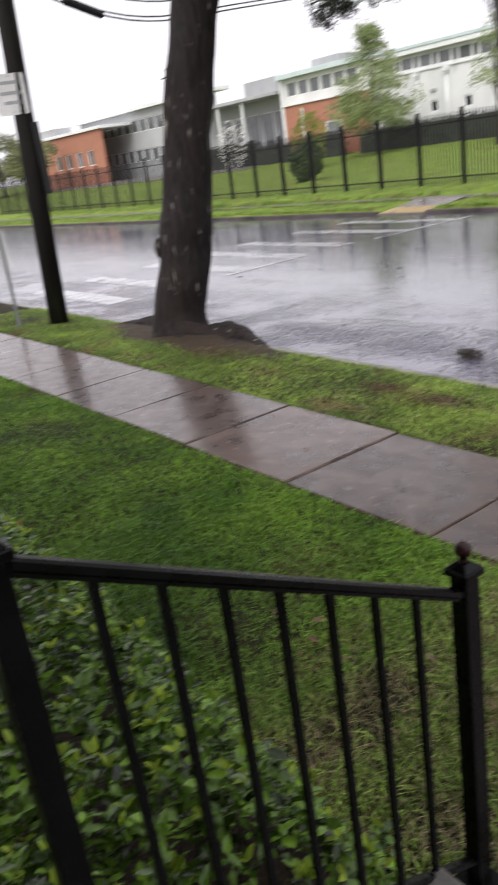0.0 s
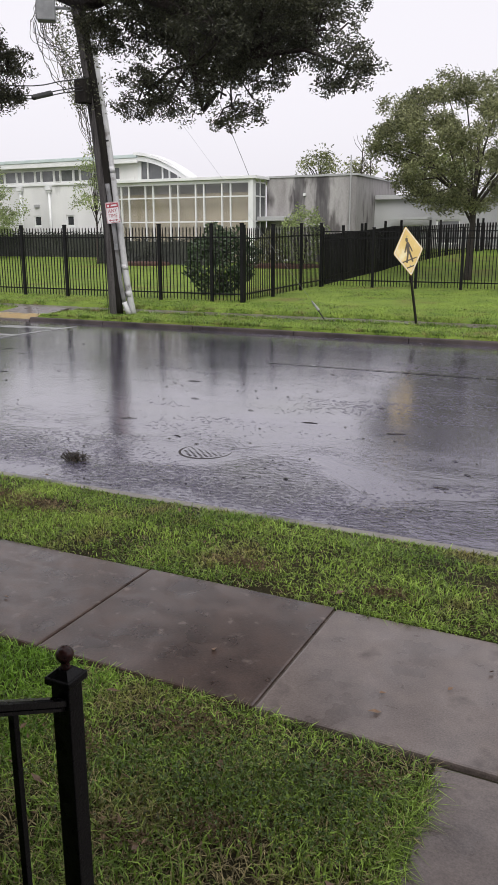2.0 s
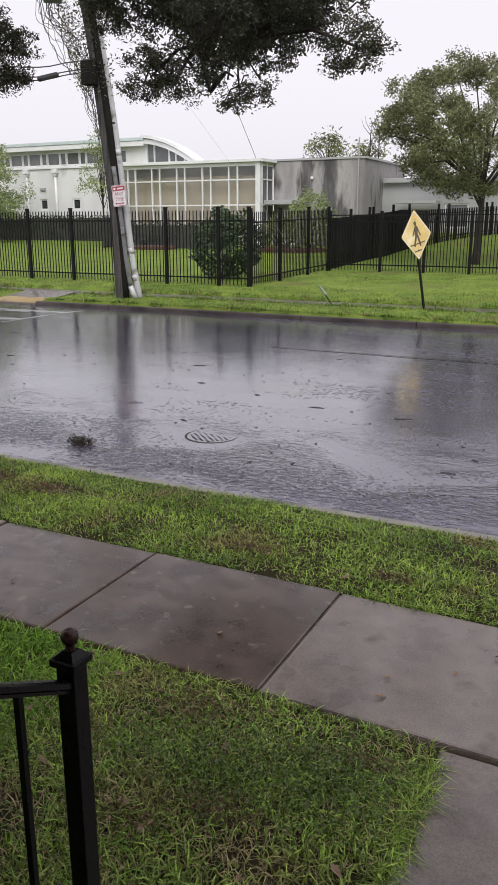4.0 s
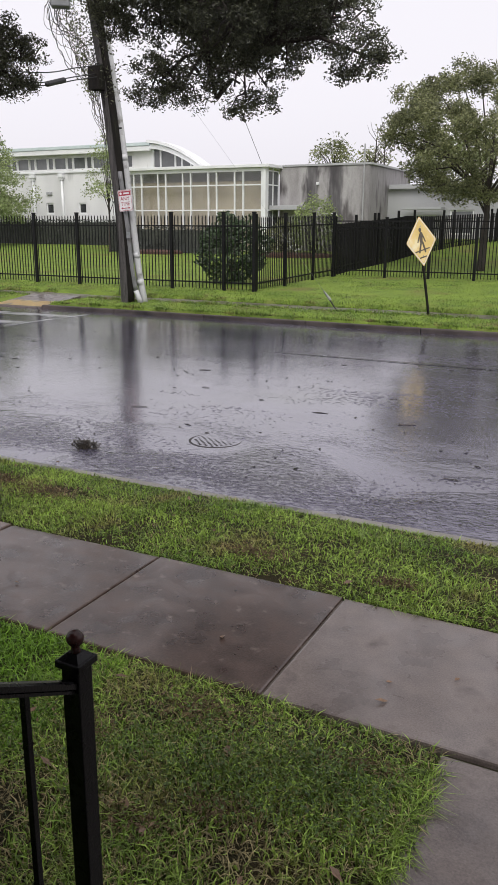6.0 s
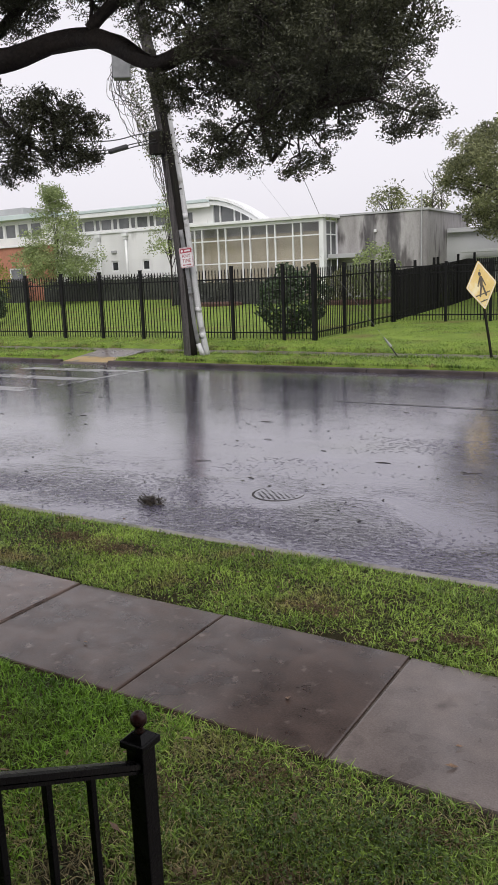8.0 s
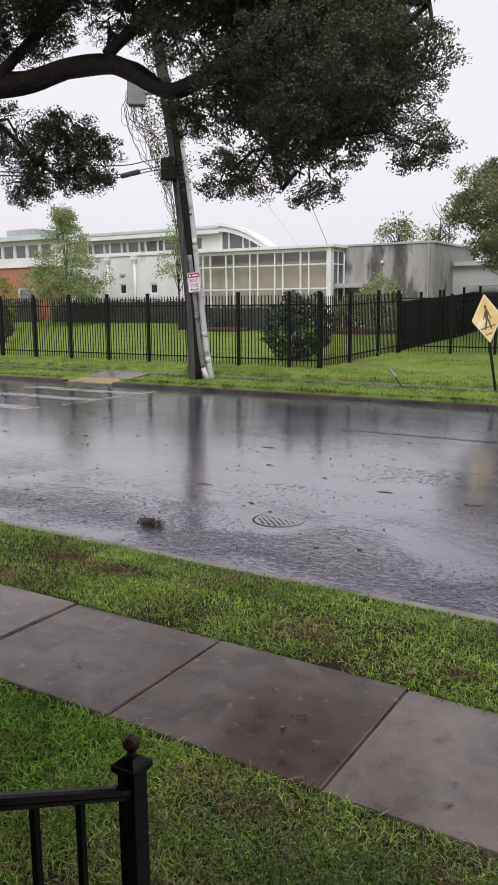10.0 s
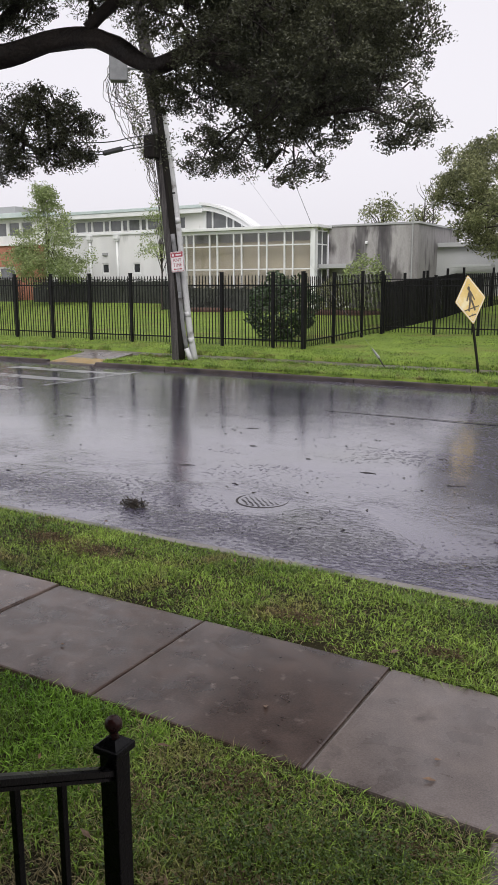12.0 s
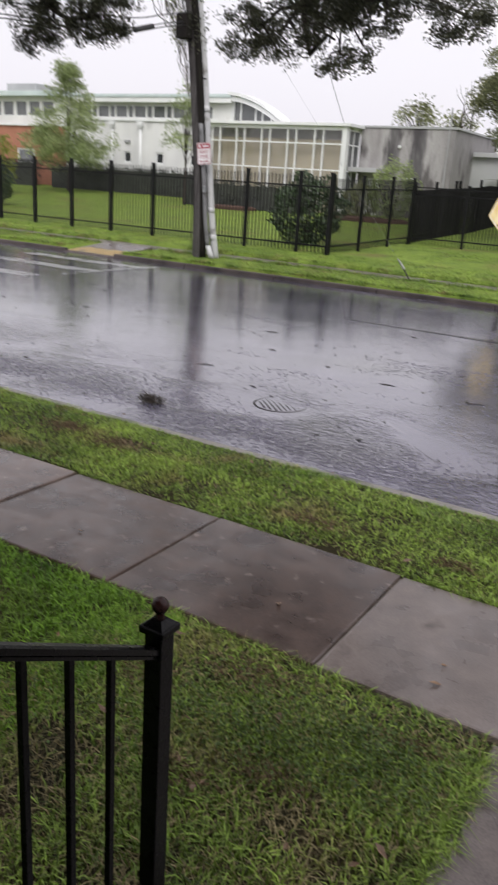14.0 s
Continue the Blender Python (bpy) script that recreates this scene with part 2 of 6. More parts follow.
M["yellow_leaf"] = material("yellow_green_leaf", (0.15, 0.19, 0.03), (0.27, 0.30, 0.06), 0.6, 0.5, 0.1, 0, 20, space="World", per_island=0.35, through_light=0.35)
M["dark_leaf"] = material("dark_glossy_leaf", (0.028, 0.052, 0.022), (0.065, 0.10, 0.042), 1.2, 0.35, 0.1, 0, 20, space="World", per_island=0.4, through_light=0.12)
# dark hedge leaf greyed a little, haze included in the colour
M["hedge_leaf"] = material("hazed_hedge_leaf", (0.028, 0.032, 0.028), (0.064, 0.069, 0.055), 0.6, 0.6, 0.1, 0, 20, space="World", per_island=0.5)
M["blossom"] = material("white_blossom", (0.6, 0.6, 0.58), (0.78, 0.77, 0.75), 3, 0.6, 0.1, 0, 20, per_island=0.2, through_light=0.3)
M["shrub_leaf"] = material("glossy_shrub_leaf", (0.014, 0.044, 0.004), (0.16, 0.28, 0.03), 12, 0.22, 0.08, 0, 20, space="World", per_island=0.85, through_light=0.08, spec=0.36)
M["shrub_new"] = material("young_shrub_leaf", (0.24, 0.36, 0.03), (0.42, 0.54, 0.07), 4, 0.36, 0.08, 0, 20, space="World", per_island=0.3, through_light=0.3, spec=0.25)
M["shrub_red"] = material("dead_shrub_leaf", (0.30, 0.08, 0.03), (0.45, 0.17, 0.08), 4, 0.5, 0.1, 0, 20, per_island=0.3)
M["dead_leaf"] = material("fallen_leaf", (0.10, 0.055, 0.03), (0.24, 0.15, 0.09), 10, 0.5, 0.1, 0.3, 60, per_object=0.35)
M["debris"] = material("wet_debris", (0.012, 0.010, 0.008), (0.045, 0.034, 0.024), 10, 0.5, 0.15, 0.4, 50, per_object=0.3)
M["pole"] = material("weathered_pole_wood", (0.035, 0.032, 0.032), (0.115, 0.108, 0.105), 2.5, 0.8, 0.1, 0.7, 30, 0.5, stretch=(6, 6, 0.5), spec=0.15, stain=(0.012, 0.011, 0.011), stain_scale=1.2, stain_at=0.56)
M["pole_dark"] = material("creosoted_pole_wood", (0.006, 0.0055, 0.005), (0.022, 0.019, 0.016), 2.5, 0.75, 0.1, 0.7, 30, 0.5, stretch=(6, 6, 0.5), stain=(0.04, 0.045, 0.025), stain_scale=1.5, stain_at=0.62, spec=0.15)
M["pvc"] = material("grey_conduit_plastic", (0.42, 0.42, 0.43), (0.6, 0.6, 0.61), 2.0, 0.35, 0.1, 0.1, 40, stain=(0.2, 0.19, 0.18), stain_scale=3)
M["grey_pipe"] = material("weathered_grey_pipe", (0.12, 0.12, 0.125), (0.22, 0.22, 0.225), 2.0, 0.45, 0.1, 0.1, 40, stain=(0.07, 0.065, 0.06), stain_scale=3)
M["dry_vine"] = material("dry_vine_stem", (0.07, 0.06, 0.05), (0.20, 0.18, 0.15), 8, 0.8, 0.1, 0.3, 40, per_object=0.4, spec=0.15)
M["cable"] = material("black_cable_rubber", (0.01, 0.01, 0.011), (0.025, 0.025, 0.026), 6, 0.5, 0.1, 0.1, 40)
M["galv"] = material("galvanised_steel", (0.25, 0.26, 0.27), (0.42, 0.43, 0.44), 6, 0.4, 0.1, 0.1, 60, metal=0.8)
M["grey_metal"] = material("grey_painted_steel", (0.14, 0.145, 0.15), (0.24, 0.245, 0.25), 4, 0.5, 0.1, 0.1, 60)
M["faded_paint"] = material("faded_road_paint", (0.05, 0.048, 0.06), (0.13, 0.125, 0.14), 1.2, 0.22, 0.12, 0.2, 90, 0.6, space="World", stain=(0.05, 0.05, 0.052), stain_scale=2.2, stain_at=0.5)
M["sign_white"] = material("white_sign_sheeting", (0.62, 0.60, 0.60), (0.78, 0.77, 0.77), 5, 0.4, 0.1, 0.05, 60)
M["sign_red"] = material("red_sign_ink", (0.28, 0.03, 0.05), (0.40, 0.06, 0.08), 6, 0.4, 0.1, 0.05, 60)
M["sign_yellow"] = material("yellow_sign_sheeting", (0.62, 0.42, 0.10), (0.85, 0.66, 0.30), 1.4, 0.4, 0.1, 0.05, 60, stain=(0.85, 0.75, 0.5), stain_scale=2.5, stain_at=0.55)
M["sign_black"] = material("black_sign_ink", (0.05, 0.04, 0.03), (0.13, 0.10, 0.07), 6, 0.5, 0.1, 0.05, 60)
M["stucco"] = material("white_stucco", (0.60, 0.60, 0.60), (0.78, 0.78, 0.77), 0.5, 0.8, 0.08, 0.25, 30, 0.25, space="World", stretch=(1, 1, 0.35), stain=(0.36, 0.36, 0.35), stain_scale=0.8, stain_at=0.6)
M["stained"] = material("rain_streaked_stucco", (0.27, 0.255, 0.25), (0.56, 0.545, 0.54), 1.3, 0.8, 0.08, 0.25, 30, 0.25, space="World", stretch=(1, 1, 0.3), stain=(0.12, 0.11, 0.11), stain_scale=1.3, stain_at=0.525)
def add_streaks(m, x0, x1, stops, dark):
    """Tall rain streaks on a wall: dark bands along x with ragged edges."""
    n, l = m.node_tree.nodes, m.node_tree.links
    p = n["Principled BSDF"]
    col = p.inputs["Base Color"].links[0].from_socket
    geo = n.new("ShaderNodeNewGeometry")
    xyz = n.new("ShaderNodeSeparateXYZ")
    l.new(geo.outputs["Position"], xyz.inputs[0])
    mp = n.new("ShaderNodeMapping")
    mp.inputs["Scale"].default_value = (4.0, 4.0, 0.55)
    l.new(geo.outputs["Position"], mp.inputs[0])
    no = n.new("ShaderNodeTexNoise")
    no.inputs["Scale"].default_value = 2.0
    no.inputs["Detail"].default_value = 5
    l.new(mp.outputs[0], no.inputs["Vector"])
    mr = n.new("ShaderNodeMapRange")
    mr.inputs[1].default_value, mr.inputs[2].default_value = x0, x1
    l.new(xyz.outputs["X"], mr.inputs[0])
    sh = n.new("ShaderNodeMath")
    sh.operation = "MULTIPLY_ADD"
    sh.inputs[1].default_value, sh.inputs[2].default_value = 0.1, -0.05
    l.new(no.outputs["Fac"], sh.inputs[0])
    ad = n.new("ShaderNodeMath")
    l.new(mr.outputs[0], ad.inputs[0])
    l.new(sh.outputs[0], ad.inputs[1])
    ramp = n.new("ShaderNodeValToRGB")
    e = ramp.color_ramp.elements
    e[0].position, e[0].color = stops[0][0], (stops[0][1],) * 3 + (1,)
    e[1].position, e[1].color = stops[-1][0], (stops[-1][1],) * 3 + (1,)
    for at, v in stops[1:-1]:
        q = e.new(at)
        q.color = (v, v, v, 1)
    l.new(ad.outputs[0], ramp.inputs[0])
    mx = n.new("ShaderNodeMix")
    mx.data_type = "RGBA"
    mx.inputs[7].default_value = rgb(dark)
    ragged = n.new("ShaderNodeMapRange")
    ragged.inputs[1].default_value, ragged.inputs[2].default_value = 0.35, 0.6
    ragged.inputs[3].default_value = 0.85
    l.new(no.outputs["Fac"], ragged.inputs[0])
    both = n.new("ShaderNodeMath")
    both.operation = "MULTIPLY"
    l.new(ramp.outputs[0], both.inputs[0])
    l.new(ragged.outputs[0], both.inputs[1])
    l.new(both.outputs[0], mx.inputs[0])
    l.new(col, mx.inputs[6])
    l.new(mx.outputs[2], p.inputs["Base Color"])


add_streaks(M["stained"], -21.0, -15.4, [(0.0, 0.35), (0.08, 0.1), (0.3, 0.15), (0.325, 0.85), (0.42, 0.8), (0.45, 0.15), (0.54, 0.25), (0.575, 0.9), (0.69, 0.9), (0.73, 0.1), (0.9, 0.25), (0.97, 0.5)], (0.06, 0.055, 0.06))
M["white_paint"] = material("white_frame_paint", (0.66, 0.67, 0.67), (0.8, 0.81, 0.81), 1.5, 0.45, 0.1, 0.1, 40)
M["roof_edge"] = material("pale_teal_roof_metal", (0.44, 0.52, 0.52), (0.58, 0.65, 0.65), 1.0, 0.4, 0.1, 0.1, 30)
# brick red, slightly paled with distance haze in the colour
M["brick_red"] = material("hazed_red_brick", (0.31, 0.125, 0.08), (0.43, 0.195, 0.13), 1.4, 0.8, 0.1, 0.4, 12, 0.5, space="World")
# grey lightened: rain haze over the far wings is painted into it
M["hazed_grey_wall"] = material("hazed_grey_panel_wall", (0.30, 0.305, 0.31), (0.44, 0.445, 0.45), 0.4, 0.7, 0.1, 0.2, 20, space="World")
M["blind"] = material("khaki_blind_cloth", (0.34, 0.31, 0.235), (0.46, 0.42, 0.325), 1.0, 0.8, 0.1, 0.1, 20, space="World")
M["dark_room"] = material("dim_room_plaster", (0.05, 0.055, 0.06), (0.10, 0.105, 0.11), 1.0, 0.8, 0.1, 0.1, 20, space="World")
# opaque pane, base lightened to carry the sky's reflection
M["pane"] = material("sky_pale_window_glass", (0.09, 0.095, 0.10), (0.17, 0.175, 0.18), 0.6, 0.06, 0.03, 0.02, 2, spec=0.7, space="World")
M["pane_dark"] = material("unlit_window_glass", (0.02, 0.022, 0.025), (0.05, 0.052, 0.056), 0.6, 0.06, 0.03, 0.02, 2, spec=0.5, space="World")
M["clear"] = glass("clear_glass", (0.84, 0.83, 0.81))
M["mulch"] = material("mulch_bed", (0.04, 0.02, 0.014), (0.09, 0.045, 0.03), 4, 0.8, 0.1, 0.8, 40, 0.5, space="World")
M["board"] = material("black_board_fence", (0.005, 0.005, 0.0055), (0.016, 0.015, 0.016), 3, 0.6, 0.1, 0.2, 40, per_object=0.5, spec=0.15)
M["siding"] = material("white_house_siding", (0.55, 0.55, 0.53), (0.7, 0.7, 0.68), 1.5, 0.6, 0.1, 0.2, 40, space="World")
M["rust"] = material("cast_iron_lid", (0.018, 0.016, 0.017), (0.055, 0.048, 0.05), 12, 0.6, 0.15, 0.5, 60, spec=0.3)


# ---- builders ----
def part(name, bm, mat, parent=None, label="", smooth=False):
    me = bpy.data.meshes.new(name)
    bm.normal_update()
    bm.to_mesh(me)
    bm.free()
    me.materials.append(mat)
    if smooth:
        me.polygons.foreach_set("use_smooth", [True] * len(me.polygons))
    ob = new(name, me)
    if parent is not None:
        ob.parent = parent
    if label:
        tagged(ob, label)
    return ob


def piece(name, me, parent, m):
    ob = new(name, me)
    ob.parent = parent
    ob.matrix_basis = m
    return ob


def soup(name, verts, faces, mat, parent=None, smooth=False):
    """One mesh from numpy arrays of points and of triangles or quads."""
    me = bpy.data.meshes.new(name)
    me.from_pydata(verts.tolist() if hasattr(verts, "tolist") else verts, [], faces.tolist() if hasattr(faces, "tolist") else faces)
    me.materials.append(mat)
    if smooth:
        me.polygons.foreach_set("use_smooth", [True] * len(me.polygons))
    me.update()
    ob = new(name, me)
    if parent is not None:
        ob.parent = parent
    return ob


def empty(name, at=(0, 0, 0), rz=0, **tags):
    ob = new(name)
    ob.matrix_basis = pose(*at, 0, 0, rz)
    return tagged(ob, **tags)


def box(x0, x1, y0, y1, z0, z1, bevel=0.0, bm=None):
    bm = bm or bmesh.new()
    r = bmesh.ops.create_cube(bm, size=1, matrix=Matrix.Translation(((x0 + x1) / 2, (y0 + y1) / 2, (z0 + z1) / 2)) @ Matrix.Diagonal((x1 - x0, y1 - y0, z1 - z0, 1)))
    if bevel:
        edges = list({e for v in r["verts"] for e in v.link_edges})
        bmesh.ops.bevel(bm, geom=edges, offset=bevel, segments=2, affect="EDGES", profile=0.6)
    return bm


def tube(points, radii, sides=8, bm=None, wobble=0.0, rng=None):
    """A tapered tube along points; radii one number or one for each point."""
    bm = bm or bmesh.new()
    pts = [Vector(p) for p in points]
    if not hasattr(radii, "__len__"):
        radii = [radii] * len(pts)
    rings = []
    ref = None
    for i, p in enumerate(pts):
        d = (pts[min(i + 1, len(pts) - 1)] - pts[max(i - 1, 0)]).normalized()
        if ref is None:
            ref = d.orthogonal().normalized()
        ref = (ref - d * ref.dot(d)).normalized()
        side = d.cross(ref)
        ring = []
        for k in range(sides):
            a = 2 * math.pi * k / sides
            r = radii[i] * (1 + (wobble * noise.noise(p * 1.7 + Vector((math.cos(a), math.sin(a), 0)) * 1.3) if wobble else 0))
            ring.append(bm.verts.new(p + ref * (math.cos(a) * r) + side * (math.sin(a) * r)))
        rings.append(ring)
    for a, b in zip(rings, rings[1:]):
        for k in range(sides):
            bm.faces.new((a[k], a[(k + 1) % sides], b[(k + 1) % sides], b[k]))
    bm.faces.new(list(reversed(rings[0])))
    bm.faces.new(rings[-1])
    return bm


def lathe(profile, sides=20, bm=None):
    """A turned shape about z from (radius, height) pairs."""
    bm = bm or bmesh.new()
    rings = [[bm.verts.new((r * math.cos(2 * math.pi * k / sides), r * math.sin(2 * math.pi * k / sides), z)) for k in range(sides)] for r, z in profile]
    for a, b in zip(rings, rings[1:]):
        for k in range(sides):
            bm.faces.new((a[k], a[(k + 1) % sides], b[(k + 1) % sides], b[k]))
    bm.faces.new(list(reversed(rings[0])))
    bm.faces.new(rings[-1])
    return bm


def smooth_path(points, n=6):
    """Catmull-Rom through points."""
    p = [Vector(q) for q in points]
    p = [p[0] * 2 - p[1]] + p + [p[-1] * 2 - p[-2]]
    out = []
    for i in range(1, len(p) - 2):
        for k in range(n):
            t = k / n
            out.append(0.5 * ((2 * p[i]) + (p[i + 1] - p[i - 1]) * t + (2 * p[i - 1] - 5 * p[i] + 4 * p[i + 1] - p[i + 2]) * t * t + (3 * p[i] - p[i - 1] - 3 * p[i + 1] + p[i + 2]) * t ** 3))
    out.append(p[-2])
    return out


def leaf_mesh(centres, length, width, rng, droop=0.3, up=0.0, fold=0.25):
    """Leaves as folded rhombs round the centres: 4 points and 2 triangles each."""
    n = len(centres)
    d = rng.normal(size=(n, 3))
    d[:, 2] = d[:, 2] * 0.7 - droop + up
    d /= np.linalg.norm(d, axis=1)[:, None]
    s = np.cross(d, rng.normal(size=(n, 3)))
    s /= np.linalg.norm(s, axis=1)[:, None] + 1e-9
    u = np.cross(d, s)
    L = length * rng.uniform(0.6, 1.25, n)[:, None]
    Wd = width * rng.uniform(0.7, 1.2, n)[:, None]
    a = centres - d * L * 0.5
    b = centres + d * L * 0.5
    c = centres + s * Wd * 0.5 + u * Wd * fold
    e = centres - s * Wd * 0.5 + u * Wd * fold
    v = np.stack([a, c, b, e], 1).reshape(-1, 3)
    i = np.arange(n)[:, None] * 4
    f = np.concatenate([i + np.array([[0, 1, 2]]), i + np.array([[0, 2, 3]])], 0)
    return v, f


def ball_points(n, rng, hollow=0.0):
    p = rng.normal(size=(n, 3))
    p /= np.linalg.norm(p, axis=1)[:, None]
    return p * (hollow + (1 - hollow) * rng.uniform(0, 1, n)[:, None] ** (1 / 3))


# ---- ground, road, kerbs, pavements ----
PROFILE = [(-900, 0.13), (3.145, 0.138), (3.156, 0.05), (4.374, 0.05), (4.385, 0.138), (5.45, 0.12), (5.9, 0.055), (5.98, -0.1), (18.95, -0.1), (19.02, 0.13), (20.85, 0.16), (20.95, 0.1),
           (22.3, 0.1), (22.4, 0.2), (24.2, 0.28), (29, 0.40), (33, 0.46), (40, 0.78), (48, 1.15), (60, 1.2), (900, 1.2)]


def ground_z(y):
    return float(np.interp(y, [p[0] for p in PROFILE], [p[1] for p in PROFILE]))


def ground_at(x, y):
    """The lawn climbs in a low bank towards the rear wing."""
    return ground_z(y) + 0.0074 * min(9.0, max(0.0, y - 38)) ** 2 * min(1.0, max(0.0, (x + 14.5) / 2.5))


def make_ground():
    xs = sorted([-900, -300, -140] + list(np.arange(-90, 24, 1.5)) + [40, 120, 300, 900, -19.0, -18.75, -16.65, -16.45])
    ys = sorted({p[0] for p in PROFILE} | set(np.arange(0.5, 3.0, 0.35)) | {4.9, 5.3, 5.6} | set(np.arange(25.5, 48, 1.5)) | {80, 150, 300})
    verts, faces = [], []
    for y in ys:
        for x in xs:
            inside = (y < 2.8 or 4.6 < y < 5.8 or 24.3 < y < 47) and -95 < x < 30
            if -18.8 < x < -16.6 and 18.96 < y < 20.9:
                verts.append((x, y, -0.1))
                continue
            verts.append((x, y, ground_at(x, y) + (0.03 * noise.noise((x * 0.5, y * 0.5, 3)) if inside else 0)))
    w = len(xs)
    for j in range(len(ys) - 1):
        for i in range(w - 1):
            faces.append((j * w + i, j * w + i + 1, (j + 1) * w + i + 1, (j + 1) * w + i))
    g = soup("ground", verts, faces, M["lawn"], smooth=True)
    g.data.materials.append(M["thatch_gap_shade"])
    # near ground takes the thatch colour with blade-gap shade painted in
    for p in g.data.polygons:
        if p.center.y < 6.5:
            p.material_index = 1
    return tagged(g, "rain-soaked green lawn ground with worn patches", "ground", kind="structure")


make_ground()


def make_road():
    xs = [-900, -300, -120] + list(np.arange(-80, 24, 2.0)) + [60, 200, 900]
    ys = [6.05, 6.4] + list(np.arange(7.2, 18.8, 0.8)) + [18.85]
    verts = [(x, y, 0.05 * (1 - ((y - 12.4) / 6.4) ** 2) - 0.02 + 0.006 * noise.noise((x * 0.35, y * 0.35, 1))) for y in ys for x in xs]
    w = len(xs)
    faces = [(j * w + i, j * w + i + 1, (j + 1) * w + i + 1, (j + 1) * w + i) for j in range(len(ys) - 1) for i in range(w - 1)]
    return tagged(soup("road", verts, faces, M["road"], smooth=True), "wide wet asphalt road mirroring the grey sky", "road", kind="structure")


make_road()


def road_z(y):
    return 0.05 * (1 - ((y - 12.4) / 6.4) ** 2) - 0.02


def make_kerbs():
    near = tagged(new("kerb_near"), "low worn concrete kerb at the grass verge", "kerb", kind="structure")
    bm = box(-140, 60, 5.94, 6.055, -0.12, 0.045, 0.02)
    part("kerb_stone", bm, M["curb"], near)
    part("gutter", box(-140, 60, 6.057, 6.25, -0.1, -0.022), M["curb"], near)
    far = tagged(new("kerb_far"), "dark wet concrete kerb along the far verge", "kerb", kind="structure")
    x = -140.0
    while x < 60:
        x1 = x + 3.0
        for a, b in ((x, min(x1, -18.7)), (max(x, -16.7), x1)):
            if b - a > 0.1:
                part("kerb_stone", box(a + 0.006, b - 0.006, 18.82, 18.97, -0.12, 0.085, 0.03), M["far_curb"], far)
        x = x1
    return near, far


make_kerbs()


def make_ramp():
    ramp = tagged(new("kerb_ramp"), "sloping tan kerb ramp down to the crossing", "ramp", kind="structure")
    bm = bmesh.new()
    v = [bm.verts.new(p) for p in ((-18.7, 18.8, 0.012), (-16.7, 18.8, 0.012), (-16.9, 20.95, 0.19), (-18.9, 20.95, 0.19), (-18.7, 18.8, -0.1), (-16.7, 18.8, -0.1), (-16.9, 20.95, 0), (-18.9, 20.95, 0))]
    for f in ((0, 1, 2, 3), (0, 4, 5, 1), (1, 5, 6, 2), (3, 7, 4, 0)):
        bm.faces.new([v[i] for i in f])
    part("ramp_slab", bm, M["sky_toned_concrete"], ramp)
    bm = bmesh.new()
    v = [bm.verts.new(p) for p in ((-18.65, 18.88, 0.026), (-16.78, 18.88, 0.026), (-16.84, 19.75, 0.098), (-18.72, 19.75, 0.098))]
    bm.faces.new(v)
    bmesh.ops.solidify(bm, geom=bm.faces[:], thickness=0.008)
    part("tactile_plate", bm, M["tactile"], ramp)


make_ramp()


def paint_sheet(x0, x1, y0, y1, nx, ny, lift):
    """A sheet of paint that follows the road's camber and its small waves."""
    bm = bmesh.new()
    grid = []
    for y in np.linspace(y0, y1, ny + 1):
        row = []
        for x in np.linspace(x0, x1, nx + 1):
            wear = 0.03 * noise.noise((x * 2, y * 2, 0))
            row.append(bm.verts.new((x + wear, y + wear, road_z(y) + 0.006 * noise.noise((x * 0.35, y * 0.35, 1)) + lift)))
        grid.append(row)
    for a, b in zip(grid, grid[1:]):
        for i in range(nx):
            bm.faces.new((a[i], a[i + 1], b[i + 1], b[i]))
    return bm


def make_crossing():
    cross = tagged(new("road_marking"), "worn white ladder crossing painted on the road", "road marking", kind="structure")
    for y in (7.2, 8.6, 10.3, 11.9, 13.4, 15.4, 17.2):
        part("bar", paint_sheet(-18.6, -14.4, y - 0.27, y + 0.27, 28, 6, 0.003), M["paint"], cross)
    for y0, y1 in ((9.7, 12.0), (14.2, 18.0)):
        part("edge_line", paint_sheet(-14.38, -14.2, y0, y1, 1, 20, 0.0045), M["paint"], cross)
    # faded lane line further along the road
    bm = bmesh.new()
    lo = [bm.verts.new((x, 14.05, road_z(14.1) + 0.008)) for x in np.linspace(-6.6, 18, 13)]
    hi = [bm.verts.new((x, 14.13, road_z(14.1) + 0.008)) for x in np.linspace(-6.6, 18, 13)]
    for i in range(12):
        bm.faces.new((lo[i], lo[i + 1], hi[i + 1], hi[i]))
    part("lane_line", bm, M["faded_paint"], cross)


make_crossing()


def slab_mesh(name, lx, ly, h, mat, skew=0.0):
    bm = box(-lx / 2, lx / 2, -ly / 2, ly / 2, -h, 0, 0.014)
    for v in bm.verts:
        v.co.x -= skew * v.co.y
    me = bpy.data.meshes.new(name)
    bm.to_mesh(me)
    bm.free()
    me.materials.append(mat)
    return me


